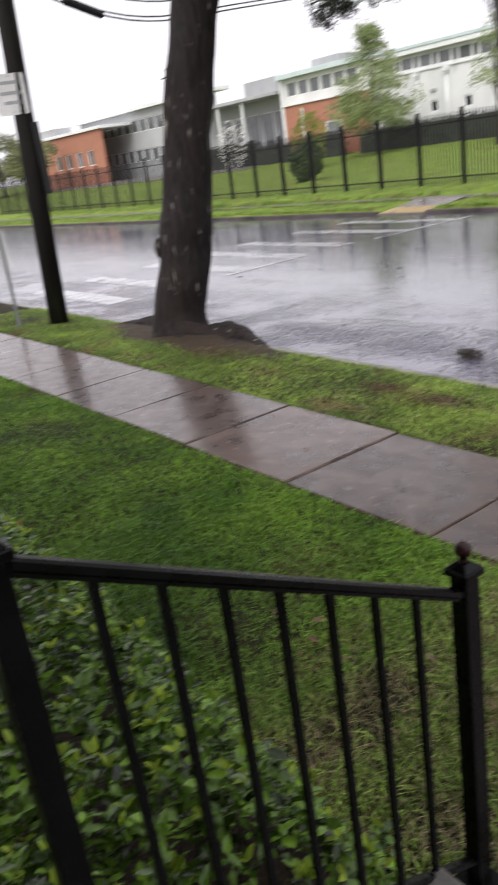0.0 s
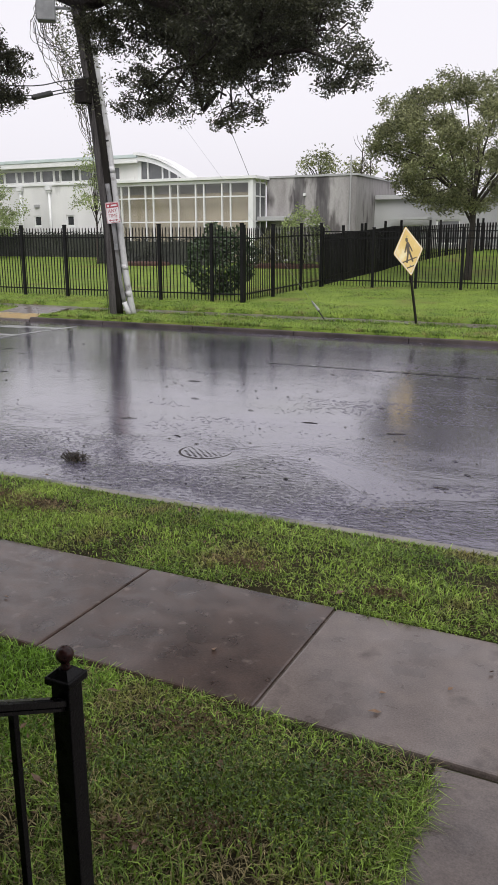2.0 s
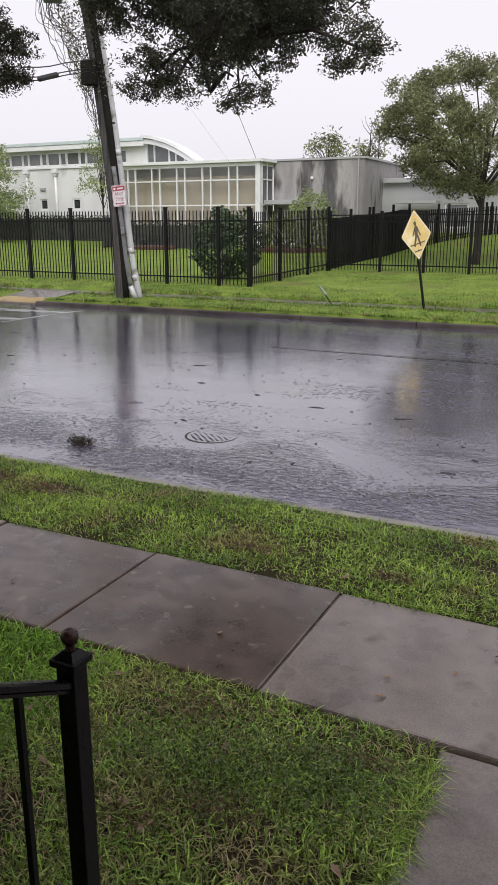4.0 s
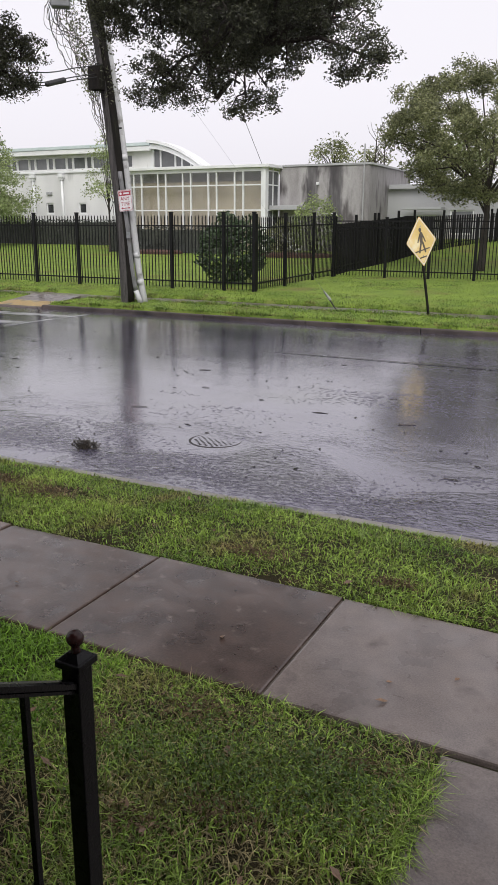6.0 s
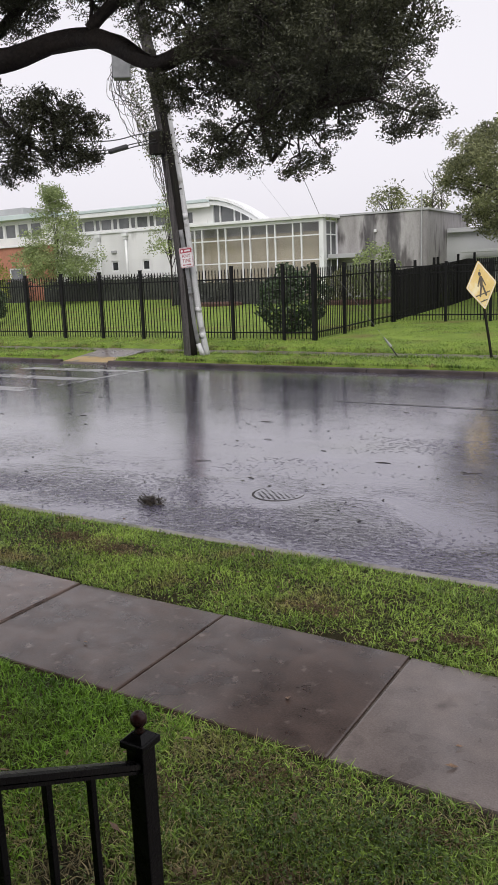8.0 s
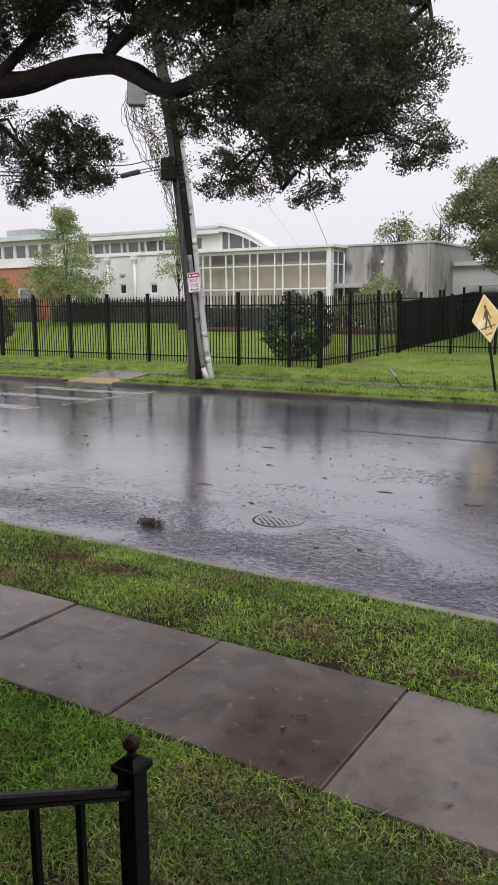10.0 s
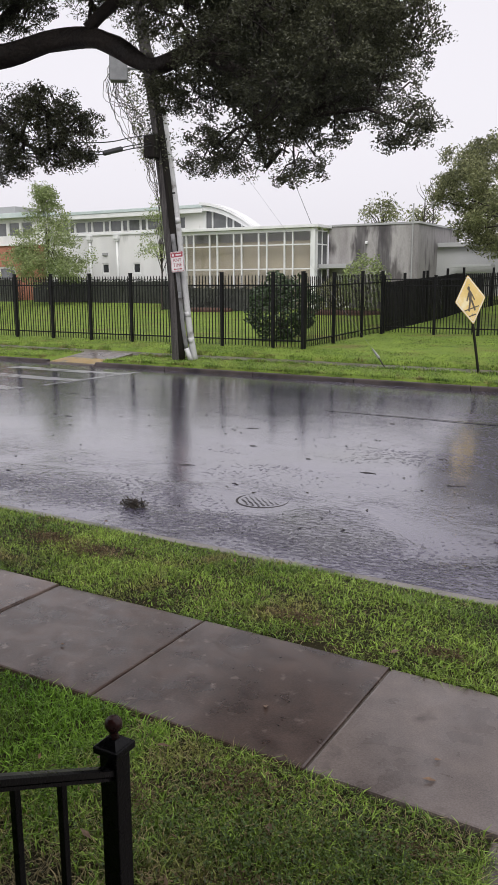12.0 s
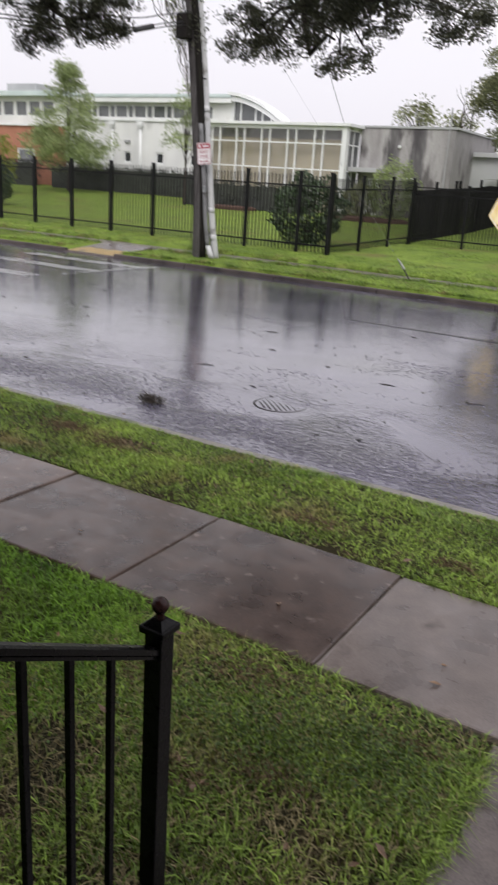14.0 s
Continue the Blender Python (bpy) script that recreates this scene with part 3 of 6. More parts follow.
def make_pavements():
    rng = random.Random(4)
    near = tagged(new("pavement_near"), "wet brown-grey concrete pavement of square slabs", "pavement", kind="structure")
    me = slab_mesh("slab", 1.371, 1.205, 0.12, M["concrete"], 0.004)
    pale = slab_mesh("slab", 1.371, 1.205, 0.12, M["sky_toned_concrete"], 0.004)
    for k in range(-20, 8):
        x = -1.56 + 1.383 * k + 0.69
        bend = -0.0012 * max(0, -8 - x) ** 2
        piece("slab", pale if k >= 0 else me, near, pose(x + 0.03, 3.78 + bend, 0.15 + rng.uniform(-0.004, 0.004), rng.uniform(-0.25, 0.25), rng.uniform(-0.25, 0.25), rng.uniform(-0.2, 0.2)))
    part("joint_bed", box(-29, 12, 3.19, 4.36, 0.052, 0.137), M["joint"], near)
    walk_ = tagged(new("front_walk"), "wet concrete front walk from the steps to the pavement", "walk", kind="structure")
    me2 = slab_mesh("slab", 1.36, 1.21, 0.12, M["sky_toned_concrete"])
    piece("slab", me2, walk_, pose(0.075, 2.52, 0.15, 0, 0, 0))
    far = tagged(new("pavement_far"), "wet concrete pavement along the iron fence", "pavement", kind="structure")
    me3 = slab_mesh("slab", 1.5, 1.05, 0.1, M["sky_toned_concrete"])
    for k in range(-44, 20):
        piece("slab", me3, far, pose(k * 1.52, 21.68, 0.125 + rng.uniform(-0.006, 0.006)))


def make_grass(name, x0, x1, y0, y1, count, height, width, rng, mat, label, skip=None, lean=0.9, clump=0.0):
    x = rng.uniform(x0, x1, count)
    y = rng.uniform(y0, y1, count)
    if clump:
        keep = np.array([noise.noise((a * 2.2, b * 2.2, 7)) > -clump + rng.uniform(-0.3, 0.3) for a, b in zip(x, y)])
        x, y = x[keep], y[keep]
    if skip is not None:
        keep = ~skip(x, y)
        x, y = x[keep], y[keep]
    n = len(x)
    z = np.interp(y, [p[0] for p in PROFILE], [p[1] for p in PROFILE]) - 0.012
    tall = np.array([1 + 0.5 * noise.noise((a * 1.3, b * 1.3, 2)) for a, b in zip(x, y)])
    h = height * rng.uniform(0.5, 1.25, n) * tall
    w = width * rng.uniform(0.6, 1.2, n)
    a = rng.uniform(0, 2 * math.pi, n)
    b = rng.uniform(0, 2 * math.pi, n)
    l = lean * rng.uniform(0.1, 1.6, n) * h
    base = np.stack([x, y, z], 1)
    side = np.stack([np.cos(a), np.sin(a), np.zeros(n)], 1) * w[:, None] * 0.5
    go = np.stack([np.cos(b) * l, np.sin(b) * l, np.zeros(n)], 1)
    up = np.stack([np.zeros(n), np.zeros(n), h], 1)
    mid = base + go * 0.35 + up * 0.6
    tip = base + go * 1.3 + up * np.clip(1.05 - 0.3 * (l / h), 0.35, 1)[:, None]
    v = np.stack([base - side, base + side, mid + side * 0.8, mid - side * 0.8, tip], 1).reshape(-1, 3)
    i = np.arange(n)[:, None] * 5
    f = np.concatenate([i + np.array([[0, 1, 2]]), i + np.array([[0, 2, 3]]), i + np.array([[3, 2, 4]])], 0)
    ob = soup(name, v, f, mat)
    return tagged(ob, label, "grass", kind="stuff")


# ---- porch steps and railing ----
def make_porch():
    porch = tagged(new("porch_steps"), "grey concrete porch and front steps", "steps", kind="structure")
    part("porch_floor", box(-0.95, 1.4, -1.5, 0.66, 0.1, 1.04, 0.015), M["curb"], porch)
    for x0, y0, y1, z in ((-0.95, 0.662, 1.0, 0.85), (-0.99, 1.002, 1.2, 0.66), (-0.6, 1.202, 1.5, 0.52), (-0.6, 1.502, 1.8, 0.33)):
        part("step", box(x0, 1.15, y0, y1, 0.08, z, 0.015), M["curb"], porch)
    # unseen wall closes the place; its height blocks light from the near lawn
    wall = tagged(new("wall_house"), "plain pale unseen house wall, raised to shade the near lawn", "wall", kind="structure")
    part("siding", box(-9, 7, -1.75, -1.51, 0.1, 6.4), M["siding"], wall)
    # ceiling is out of view, added to shade railing, shrub and near lawn
    roof = tagged(new("ceiling"), "plain unseen porch ceiling added to shade the steps and shrub", "ceiling", kind="structure")
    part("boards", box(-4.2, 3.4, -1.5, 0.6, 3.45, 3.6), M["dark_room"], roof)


def make_railing():
    rail = empty("stair_railing", (-0.87, 0.22, 1.06), label="black painted iron stair railing beaded with rain", category="railing")
    ax, ay, bx, by = 0.0, 0.0, -0.09, 0.93
    run = math.hypot(bx, by)
    ang = math.degrees(math.atan2(by, bx))

    def post(x, y, z0, z1, w, ball):
        bm = box(x - w / 2, x + w / 2, y - w / 2, y + w / 2, z0, z1, 0.003)
        p = part("post", bm, M["iron"], rail)
        cap = bmesh.new()
        c = w / 2 + 0.009
        box(x - c, x + c, y - c, y + c, z1 - 0.004, z1 + 0.012, 0.003, cap)
        vs = [cap.verts.new((x + sx * c * 0.86, y + sy * c * 0.86, z1 + 0.011)) for sx, sy in ((-1, -1), (1, -1), (1, 1), (-1, 1))]
        ws = [cap.verts.new((x + sx * c * 0.4, y + sy * c * 0.4, z1 + 0.026)) for sx, sy in ((-1, -1), (1, -1), (1, 1), (-1, 1))]
        for k in range(4):
            cap.faces.new((vs[k], vs[(k + 1) % 4], ws[(k + 1) % 4], ws[k]))
        cap.faces.new(ws)
        part("post_cap", cap, M["iron"], p)
        if ball:
            s = bmesh.new()
            prof = [(0.013, 0.02), (0.010, 0.03), (0.009, 0.036)] + [(0.0185 * math.sin(t), 0.055 - 0.0185 * math.cos(t)) for t in np.linspace(0.5, 3.0, 9)]
            lathe(prof, 20, s)
            bmesh.ops.translate(s, verts=s.verts, vec=(x, y, z1))
            part("finial", s, M["rusty_iron"], p, "round ball finial, wet and rust-tinged", True)
        flange = box(x - 0.05, x + 0.05, y - 0.05, y + 0.05, z0 - 0.002, z0 + 0.008, 0.002)
        part("base_plate", flange, M["iron"], p)

    # heights below are above the porch floor
    post(bx, by, -0.40, 0.492, 0.044, True)
    post(ax - 0.011, ay - 0.032, 0.0, 0.978, 0.042, False)
    top0, top1 = 0.963, 0.452

    def sloped(z0, z1, w, h, name):
        bm = bmesh.new()
        d = Vector((bx, by, 0)).normalized()
        n = Vector((-d.y, d.x, 0))
        ends = []
        for x, y, z in ((ax - d.x * 0.012, ay - d.y * 0.012, z0 + 0.006), (bx - d.x * 0.02, by - d.y * 0.02, z1)):
            c = Vector((x, y, z))
            ends.append([bm.verts.new(c + n * (s * w / 2) + Vector((0, 0, t * h / 2))) for s, t in ((-1, -1), (1, -1), (1, 0.5), (0.6, 1), (-0.6, 1), (-1, 0.5))])
        a, b = ends
        for k in range(6):
            bm.faces.new((a[k], a[(k + 1) % 6], b[(k + 1) % 6], b[k]))
        bm.faces.new(a)
        bm.faces.new(list(reversed(b)))
        bmesh.ops.recalc_face_normals(bm, faces=bm.faces[:])
        part(name, bm, M["iron"], rail)

    sloped(top0, top1, 0.030, 0.017, "handrail")
    sloped(top0 - 0.015, top1 - 0.015, 0.021, 0.010, "rail_channel")
    sloped(top0 - 0.76, top1 - 0.76, 0.026, 0.014, "bottom_rail")
    for k in range(7):
        s = (0.093 + 0.1012 * k + 0.0018 * k * k) / run
        x, y = bx * s, by * s
        zt = top0 + (top1 - top0) * s
        bm = box(x - 0.0068, x + 0.0068, y - 0.0068, y + 0.0068, zt - 0.775, zt - 0.016, 0.0015)
        part("baluster", bm, M["iron"], rail)
    return rail


# ---- iron fences ----
def picket_mesh(h):
    bm = box(-0.0125, 0.0125, -0.0125, 0.0125, 0.0, h - 0.05)
    v = [bm.verts.new((sx * 0.0125, sy * 0.0125, h - 0.05)) for sx, sy in ((-1, -1), (1, -1), (1, 1), (-1, 1))]
    t = bm.verts.new((0, 0, h))
    for k in range(4):
        bm.faces.new((v[k], v[(k + 1) % 4], t))
    me = bpy.data.meshes.new("picket")
    bm.to_mesh(me)
    bm.free()
    me.materials.append(M["fence"])
    return me


def iron_fence(name, posts, height, z_of, label, gap=0.138, pickets_as_parts=300, near=None, flat_top=False):
    """posts: plan points in order. Rails and spear pickets run between them."""
    f = tagged(new(name), label, "fence")
    reach = 0.2 if flat_top else 0.12
    pm = picket_mesh(height - reach)
    bm = bmesh.new()
    box(-0.052, 0.052, -0.052, 0.052, -0.1, height, 0.004, bm)
    box(-0.062, 0.062, -0.062, 0.062, height, height + 0.04, 0.01, bm)
    post_me = bpy.data.meshes.new("post")
    bm.to_mesh(post_me)
    bm.free()
    post_me.materials.append(M["fence"])
    spots = []
    for x, y in posts:
        piece("post", post_me, f, pose(x, y, z_of(x, y)))
    for (x0, y0), (x1, y1) in zip(posts, posts[1:]):
        length = math.hypot(x1 - x0, y1 - y0)
        ang = math.degrees(math.atan2(y1 - y0, x1 - x0))
        z0, z1 = z_of(x0, y0), z_of(x1, y1)
        for zr in ((0.27, height - 0.38, height - 0.12) if flat_top else (0.27, height - 0.42)):
            b = tube([(x0, y0, z0 + zr), (x1, y1, z1 + zr)], 0.032, 4)
            part("rail", b, M["fence"], f)
        n = max(2, round(length / gap))
        for k in range(1, n):
            t = k / n
            spots.append((x0 + (x1 - x0) * t, y0 + (y1 - y0) * t, z0 + (z1 - z0) * t + 0.06, ang))
    if near is not None:
        spots.sort(key=lambda s: abs(s[0] - near))
    for x, y, z, a in spots[:pickets_as_parts]:
        piece("picket", pm, f, pose(x, y, z, 0, 0, a))
    rest = spots[pickets_as_parts:]
    if rest:
        h = height - reach
        c = np.array([(sx * 0.0125, sy * 0.0125, z) for z in (0.0, h - 0.04) for sx, sy in ((-1, -1), (1, -1), (1, 1), (-1, 1))] + [(0, 0, h)])
        v = np.concatenate([c + np.array(s[:3]) for s in rest])
        faces = []
        for i in range(len(rest)):
            o = 9 * i
            for k in range(4):
                faces.append((o + k, o + (k + 1) % 4, o + 4 + (k + 1) % 4, o + 4 + k))
                faces.append((o + 4 + k, o + 4 + (k + 1) % 4, o + 8))
        tagged(soup("picket_run", v, faces, M["fence"], f), kind="stuff")
    return f


def make_fences():
    front = [(-12.2, 24.23), (-13.35, 24.23)] + [(-15.43 - 2.06 * k, 24.23) for k in range(0, 26)]
    iron_fence("iron_fence", front, 2.56, lambda x, y: 0.28, "tall black iron picket fence along the school lawn", near=-18)
    side = [(-12.19, 24.33), (-12.1, 26.5), (-12.1, 29.1), (-12.1, 31.2)]
    iron_fence("iron_fence", side, 2.5, lambda x, y: ground_z(y), "black iron picket fence running back from the pavement", pickets_as_parts=60)
    back = [(-12.1, 31.4)] + [(-9.98 + 1.77 * k, 31.5) for k in range(0, 11)]
    iron_fence("iron_fence", back, 2.32, lambda x, y: ground_z(31.5), "flat-topped black iron fence behind the open corner of lawn", gap=0.13, pickets_as_parts=140, flat_top=True)
    board = tagged(new("board_fence"), "dark close-set slat fence behind the iron fence", "fence")
    me = bpy.data.meshes.new("slat")
    b = box(-0.042, 0.042, -0.015, 0.015, 0, 2.1, 0.004)
    b.to_mesh(me)
    b.free()
    me.materials.append(M["board"])

    def tall(y):
        # the slats are cut shorter up the bank, so that the top stays almost level
        return float(np.interp(y, (41, 47), (1.0, 0.72)))

    pts = [(-12.45, 32.2), (-12.3, 37.5), (-11.85, 42.0), (-10.5, 45.0), (-8.6, 47.0), (-3.0, 47.8)]
    for (x0, y0), (x1, y1) in zip(pts, pts[1:]):
        length = math.hypot(x1 - x0, y1 - y0)
        a = math.degrees(math.atan2(y1 - y0, x1 - x0))
        n = int(length / 0.15)
        for k in range(n):
            t = (k + 0.5) / n
            x, y = x0 + (x1 - x0) * t, y0 + (y1 - y0) * t
            piece("slat", me, board, pose(x, y, ground_at(x, y) - 0.02, 0, 0, a) @ Matrix.Diagonal((1, 1, tall(y), 1)))
        for k in range(int(length / 2.4) + 1):
            t = k * 2.4 / length
            x, y = x0 + (x1 - x0) * t, y0 + (y1 - y0) * t
            part("post", box(x - 0.055, x + 0.055, y - 0.055, y + 0.055, ground_at(x, y) - 0.1, ground_at(x, y) + 2.4 * tall(y), 0.01), M["board"], board)
        for zr in (0.3, 1.8):
            part("rail", tube([(x0, y0 + 0.05, ground_at(x0, y0) + zr * tall(y0)), (x1, y1 + 0.05, ground_at(x1, y1) + zr * tall(y1))], 0.03, 4), M["board"], board)


# ---- school buildings ----
def wall_cells(x0, x1, z0, z1, y, thick, holes):
    """A wall along x with holes (x0, x1, z0, z1) right through it."""
    xs = sorted({x0, x1} | {h[0] for h in holes} | {h[1] for h in holes})
    zs = sorted({z0, z1} | {h[2] for h in holes} | {h[3] for h in holes})
    bm = bmesh.new()
    made = {}

    def at(i, j, k):
        if (i, j, k) not in made:
            made[i, j, k] = bm.verts.new((xs[i], y + thick * k, zs[j]))
        return made[i, j, k]

    def solid(i, j):
        if not (0 <= i < len(xs) - 1 and 0 <= j < len(zs) - 1):
            return False
        mx, mz = (xs[i] + xs[i + 1]) / 2, (zs[j] + zs[j + 1]) / 2
        return not any(h[0] < mx < h[1] and h[2] < mz < h[3] for h in holes)

    for i in range(len(xs) - 1):
        for j in range(len(zs) - 1):
            if not solid(i, j):
                continue
            bm.faces.new((at(i, j, 0), at(i + 1, j, 0), at(i + 1, j + 1, 0), at(i, j + 1, 0)))
            bm.faces.new((at(i, j, 1), at(i, j + 1, 1), at(i + 1, j + 1, 1), at(i + 1, j, 1)))
            if not solid(i - 1, j):
                bm.faces.new((at(i, j, 0), at(i, j + 1, 0), at(i, j + 1, 1), at(i, j, 1)))
            if not solid(i + 1, j):
                bm.faces.new((at(i + 1, j, 0), at(i + 1, j, 1), at(i + 1, j + 1, 1), at(i + 1, j + 1, 0)))
            if not solid(i, j - 1):
                bm.faces.new((at(i, j, 0), at(i, j, 1), at(i + 1, j, 1), at(i + 1, j, 0)))
            if not solid(i, j + 1):
                bm.faces.new((at(i, j + 1, 0), at(i + 1, j + 1, 0), at(i + 1, j + 1, 1), at(i, j + 1, 1)))
    return bm


def window(parent, x0, x1, z0, z1, y, frame_w=0.07, pane="pane", bars=0, sill=True):
    w = part("window", wall_cells(x0, x1, z0, z1, y - 0.03, 0.1, [(x0 + frame_w, x1 - frame_w, z0 + frame_w, z1 - frame_w)]), M["white_paint"], parent)
    part("pane", box(x0 + frame_w, x1 - frame_w, y + 0.03, y + 0.045, z0 + frame_w, z1 - frame_w), M[pane], w)
    if sill:
        part("sill", box(x0 - 0.06, x1 + 0.06, y - 0.09, y + 0.02, z0 - 0.07, z0 - 0.003), M["white_paint"], w)
    return w


def make_school():
    g = 0.9
    hall = tagged(new("school_hall"), "white stucco school hall with high strip windows and an arched end", "school building")
    y = 49.3
    small = [(-45.75, -45.0, 3.25, 4.05), (-42.65, -41.9, 3.25, 4.05), (-39.55, -38.8, 3.25, 4.05), (-36.4, -35.65, 3.25, 4.05)]
    clere = []
    x = -47.1
    while x + 1.8 < -33.2:
        clere += [(x, x + 1.12, 6.42, 7.28), (x + 1.2, x + 1.72, 6.42, 7.28)]
        x += 1.8
    part("wall", wall_cells(-47.6, -33.0, g, 7.6, y, 0.3, small + clere), M["stucco"], hall)
    for h in small:
        window(hall, *h, y + 0.08, 0.1, "pane_dark")
    for h in clere:
        window(hall, *h, y + 0.08, 0.05, sill=False)
    part("ledge", box(-47.6, -33.0, y - 0.1, y - 0.004, 6.18, 6.34, 0.02), M["white_paint"], hall)
    part("fascia", box(-47.9, -32.8, y - 0.45, y - 0.3, 7.45, 7.78, 0.02), M["white_paint"], hall)
    part("soffit", box(-47.9, -32.8, y - 0.3, y + 0.3, 7.6, 7.66), M["white_paint"], hall)
    part("roof", box(-47.9, -32.8, y - 0.5, y + 3.2, 7.785, 8.02, 0.03), M["roof_edge"], hall)
    part("side_wall", box(-47.6, -47.3, y + 0.31, y + 14, g, 7.58), M["stucco"], hall)
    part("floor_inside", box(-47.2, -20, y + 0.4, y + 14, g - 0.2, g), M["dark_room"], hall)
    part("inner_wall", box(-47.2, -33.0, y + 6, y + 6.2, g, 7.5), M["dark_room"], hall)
    for px in (-43.72, -40.95):
        bm = tube([(px, y - 0.1, g), (px, y - 0.1, 5.75)], 0.1, 10)
        dp = part("downpipe", bm, M["white_paint"], hall, smooth=True)
        hb = bmesh.new()
        box(px - 0.24, px + 0.24, y - 0.3, y - 0.005, 5.85, 6.15, 0.03, hb)
        box(px - 0.16, px + 0.16, y - 0.24, y - 0.01, 5.68, 5.85, 0.03, hb)
        part("rain_head", hb, M["white_paint"], dp)
    lamp = bmesh.new()
    box(-42.5, -42.0, y - 0.12, y - 0.004, 4.65, 4.85, 0.02, lamp)
    part("wall_light", lamp, M["hazed_grey_wall"], hall)
    # arched end: curved fascia over tall panes
    ax0, ax1 = -33.0, -28.5

    def arch(xx):
        return 7.95 - 1.75 * ((xx - ax0) / (ax1 - ax0)) ** 1.8

    for lo, hi, y0, y1, mat, nm in ((0.0, 0.2, y - 0.5, y + 0.7, "white_paint", "arch_roof"), (-0.36, -0.06, y - 0.35, y + 0.1, "white_paint", "arch_fascia")):
        bm = bmesh.new()
        rings = []
        for xx in np.linspace(ax0 + 0.004, ax1 + 0.3, 17):
            z = arch(min(xx, ax1)) - 0.25 * max(0, xx - ax1)
            rings.append([bm.verts.new(p) for p in ((xx, y0, z + lo), (xx, y1, z + lo), (xx, y1, z + hi), (xx, y0, z + hi))])
        for a, b in zip(rings, rings[1:]):
            for k in range(4):
                bm.faces.new((a[k], b[k], b[(k + 1) % 4], a[(k + 1) % 4]))
        bm.faces.new(rings[0])
        bm.faces.new(list(reversed(rings[-1])))
        bmesh.ops.recalc_face_normals(bm, faces=bm.faces[:])
        part(nm, bm, M[mat], hall)
    edges = [-32.8, -32.2, -31.0, -30.45, -29.75, -29.2, -28.9]
    for a, b in zip(edges, edges[1:]):
        bm = box(a + 0.05, b - 0.05, y + 0.1, y + 0.13, 6.0, 7.0)
        for v in bm.verts:
            if v.co.z > 6.5:
                v.co.z = arch(v.co.x) - 0.3
        p = part("arch_pane", bm, M["pane"], hall)
        part("mullion", box(b - 0.05, b + 0.05, y, y + 0.1, 6.0, arch(b) - 0.2), M["white_paint"], p)
    part("corner_pier", box(-33.0, -32.75, y - 0.02, y + 0.28, g, 7.7), M["white_paint"], hall)
    part("end_wall", box(-32.75, -28.4, y + 0.01, y + 0.3, g, 5.98), M["stucco"], hall)

    # brick wing
    wing = tagged(new("school_brick_wing"), "red brick school wing with white band and tall upper windows", "school building")
    ups = []
    x = -58.3
    while x + 1.6 < -48:
        ups.append((x, x + 1.25, 6.35, 7.5))
        x += 1.5
    low = [(-53.6, -51.6, 2.7, 3.9)]
    part("brick_wall", wall_cells(-58.7, -48.4, g, 5.75, y - 0.6, 0.3, low), M["brick_red"], wing)
    part("upper_wall", wall_cells(-58.7, -47.62, 5.754, 7.8, y - 0.45, 0.3, ups), M["stucco"], wing)
    for h in ups:
        window(wing, *h, y - 0.37, 0.06, sill=False)
    for h in low:
        window(wing, *h, y - 0.5, 0.14)
    part("roof", box(-59.1, -47.92, y - 1.0, y + 3.2, 7.804, 8.2, 0.03), M["roof_edge"], wing)
    part("band", box(-58.75, -47.7, y - 0.75, y - 0.61, 5.6, 5.78, 0.02), M["white_paint"], wing)
    for px in (-56.2,):
        part("downpipe", tube([(px, y - 0.75, g), (px, y - 0.75, 5.3)], 0.1, 8), M["white_paint"], wing)
    part("corner_pier", box(-59.0, -58.7, y - 0.7, y + 0.2, g, 7.9), M["white_paint"], wing)
    part("roof_plant", box(-57.5, -54.0, y + 2, y + 5, 8.2, 9.1, 0.05), M["hazed_grey_wall"], wing)
    part("side_wall", box(-58.7, -58.4, y + 0.21, y + 13, g, 7.8), M["stucco"], wing)
    # entrance block and long grey wing
    ent = tagged(new("school_entrance"), "shaded school entrance with flat white canopy and dark glazing", "school building")
    holes = [(-71.5 + 2.2 * k, -69.7 + 2.2 * k, 2.0, 5.6) for k in range(5)]
    part("wall", wall_cells(-73.5, -59.1, g, 7.0, y + 1.5, 0.3, holes), M["hazed_grey_wall"], ent)
    for h in holes:
        window(ent, *h, y + 1.6, 0.08)
    part("canopy", box(-73.8, -59.15, y - 1.2, y + 3.0, 6.75, 7.05, 0.04), M["hazed_grey_wall"], ent)
    part("roof_plant", box(-67.5, -62.5, y + 1.9, y + 3.0, 7.104, 8.6, 0.05), M["hazed_grey_wall"], ent)
    for px in (-72.5, -68.5, -64.5):
        part("column", tube([(px, y - 0.9, g), (px, y - 0.9, 6.7)], 0.14, 10), M["white_paint"], ent)
    long_ = tagged(new("school_long_wing"), "long grey two-storey school wing with ribbon windows", "school building")
    ribbons = []
    for z in (3.0, 6.4):
        x = -104.5
        while x + 2 < -75:
            ribbons.append((x, x + 1.75, z, z + 1.4))
            x += 2.0
    part("wall", wall_cells(-106, -74, g, 8.8, 52.0, 0.3, ribbons), M["hazed_grey_wall"], long_)
    for h in ribbons:
        window(long_, *h, 52.1, 0.07, sill=False)
    part("roof", box(-106.4, -73.7, 51.4, 54, 8.8, 9.2, 0.03), M["white_paint"], long_)
    far = tagged(new("far_brick_building"), "distant red brick building with flat roof", "building")
    fh = [(-106 + 3.2 * k, -104.4 + 3.2 * k, 3.4, 5.2) for k in range(4)]
    part("wall", wall_cells(-112, -92, 1.0, 7.4, 47.5, 0.3, fh), M["brick_red"], far)
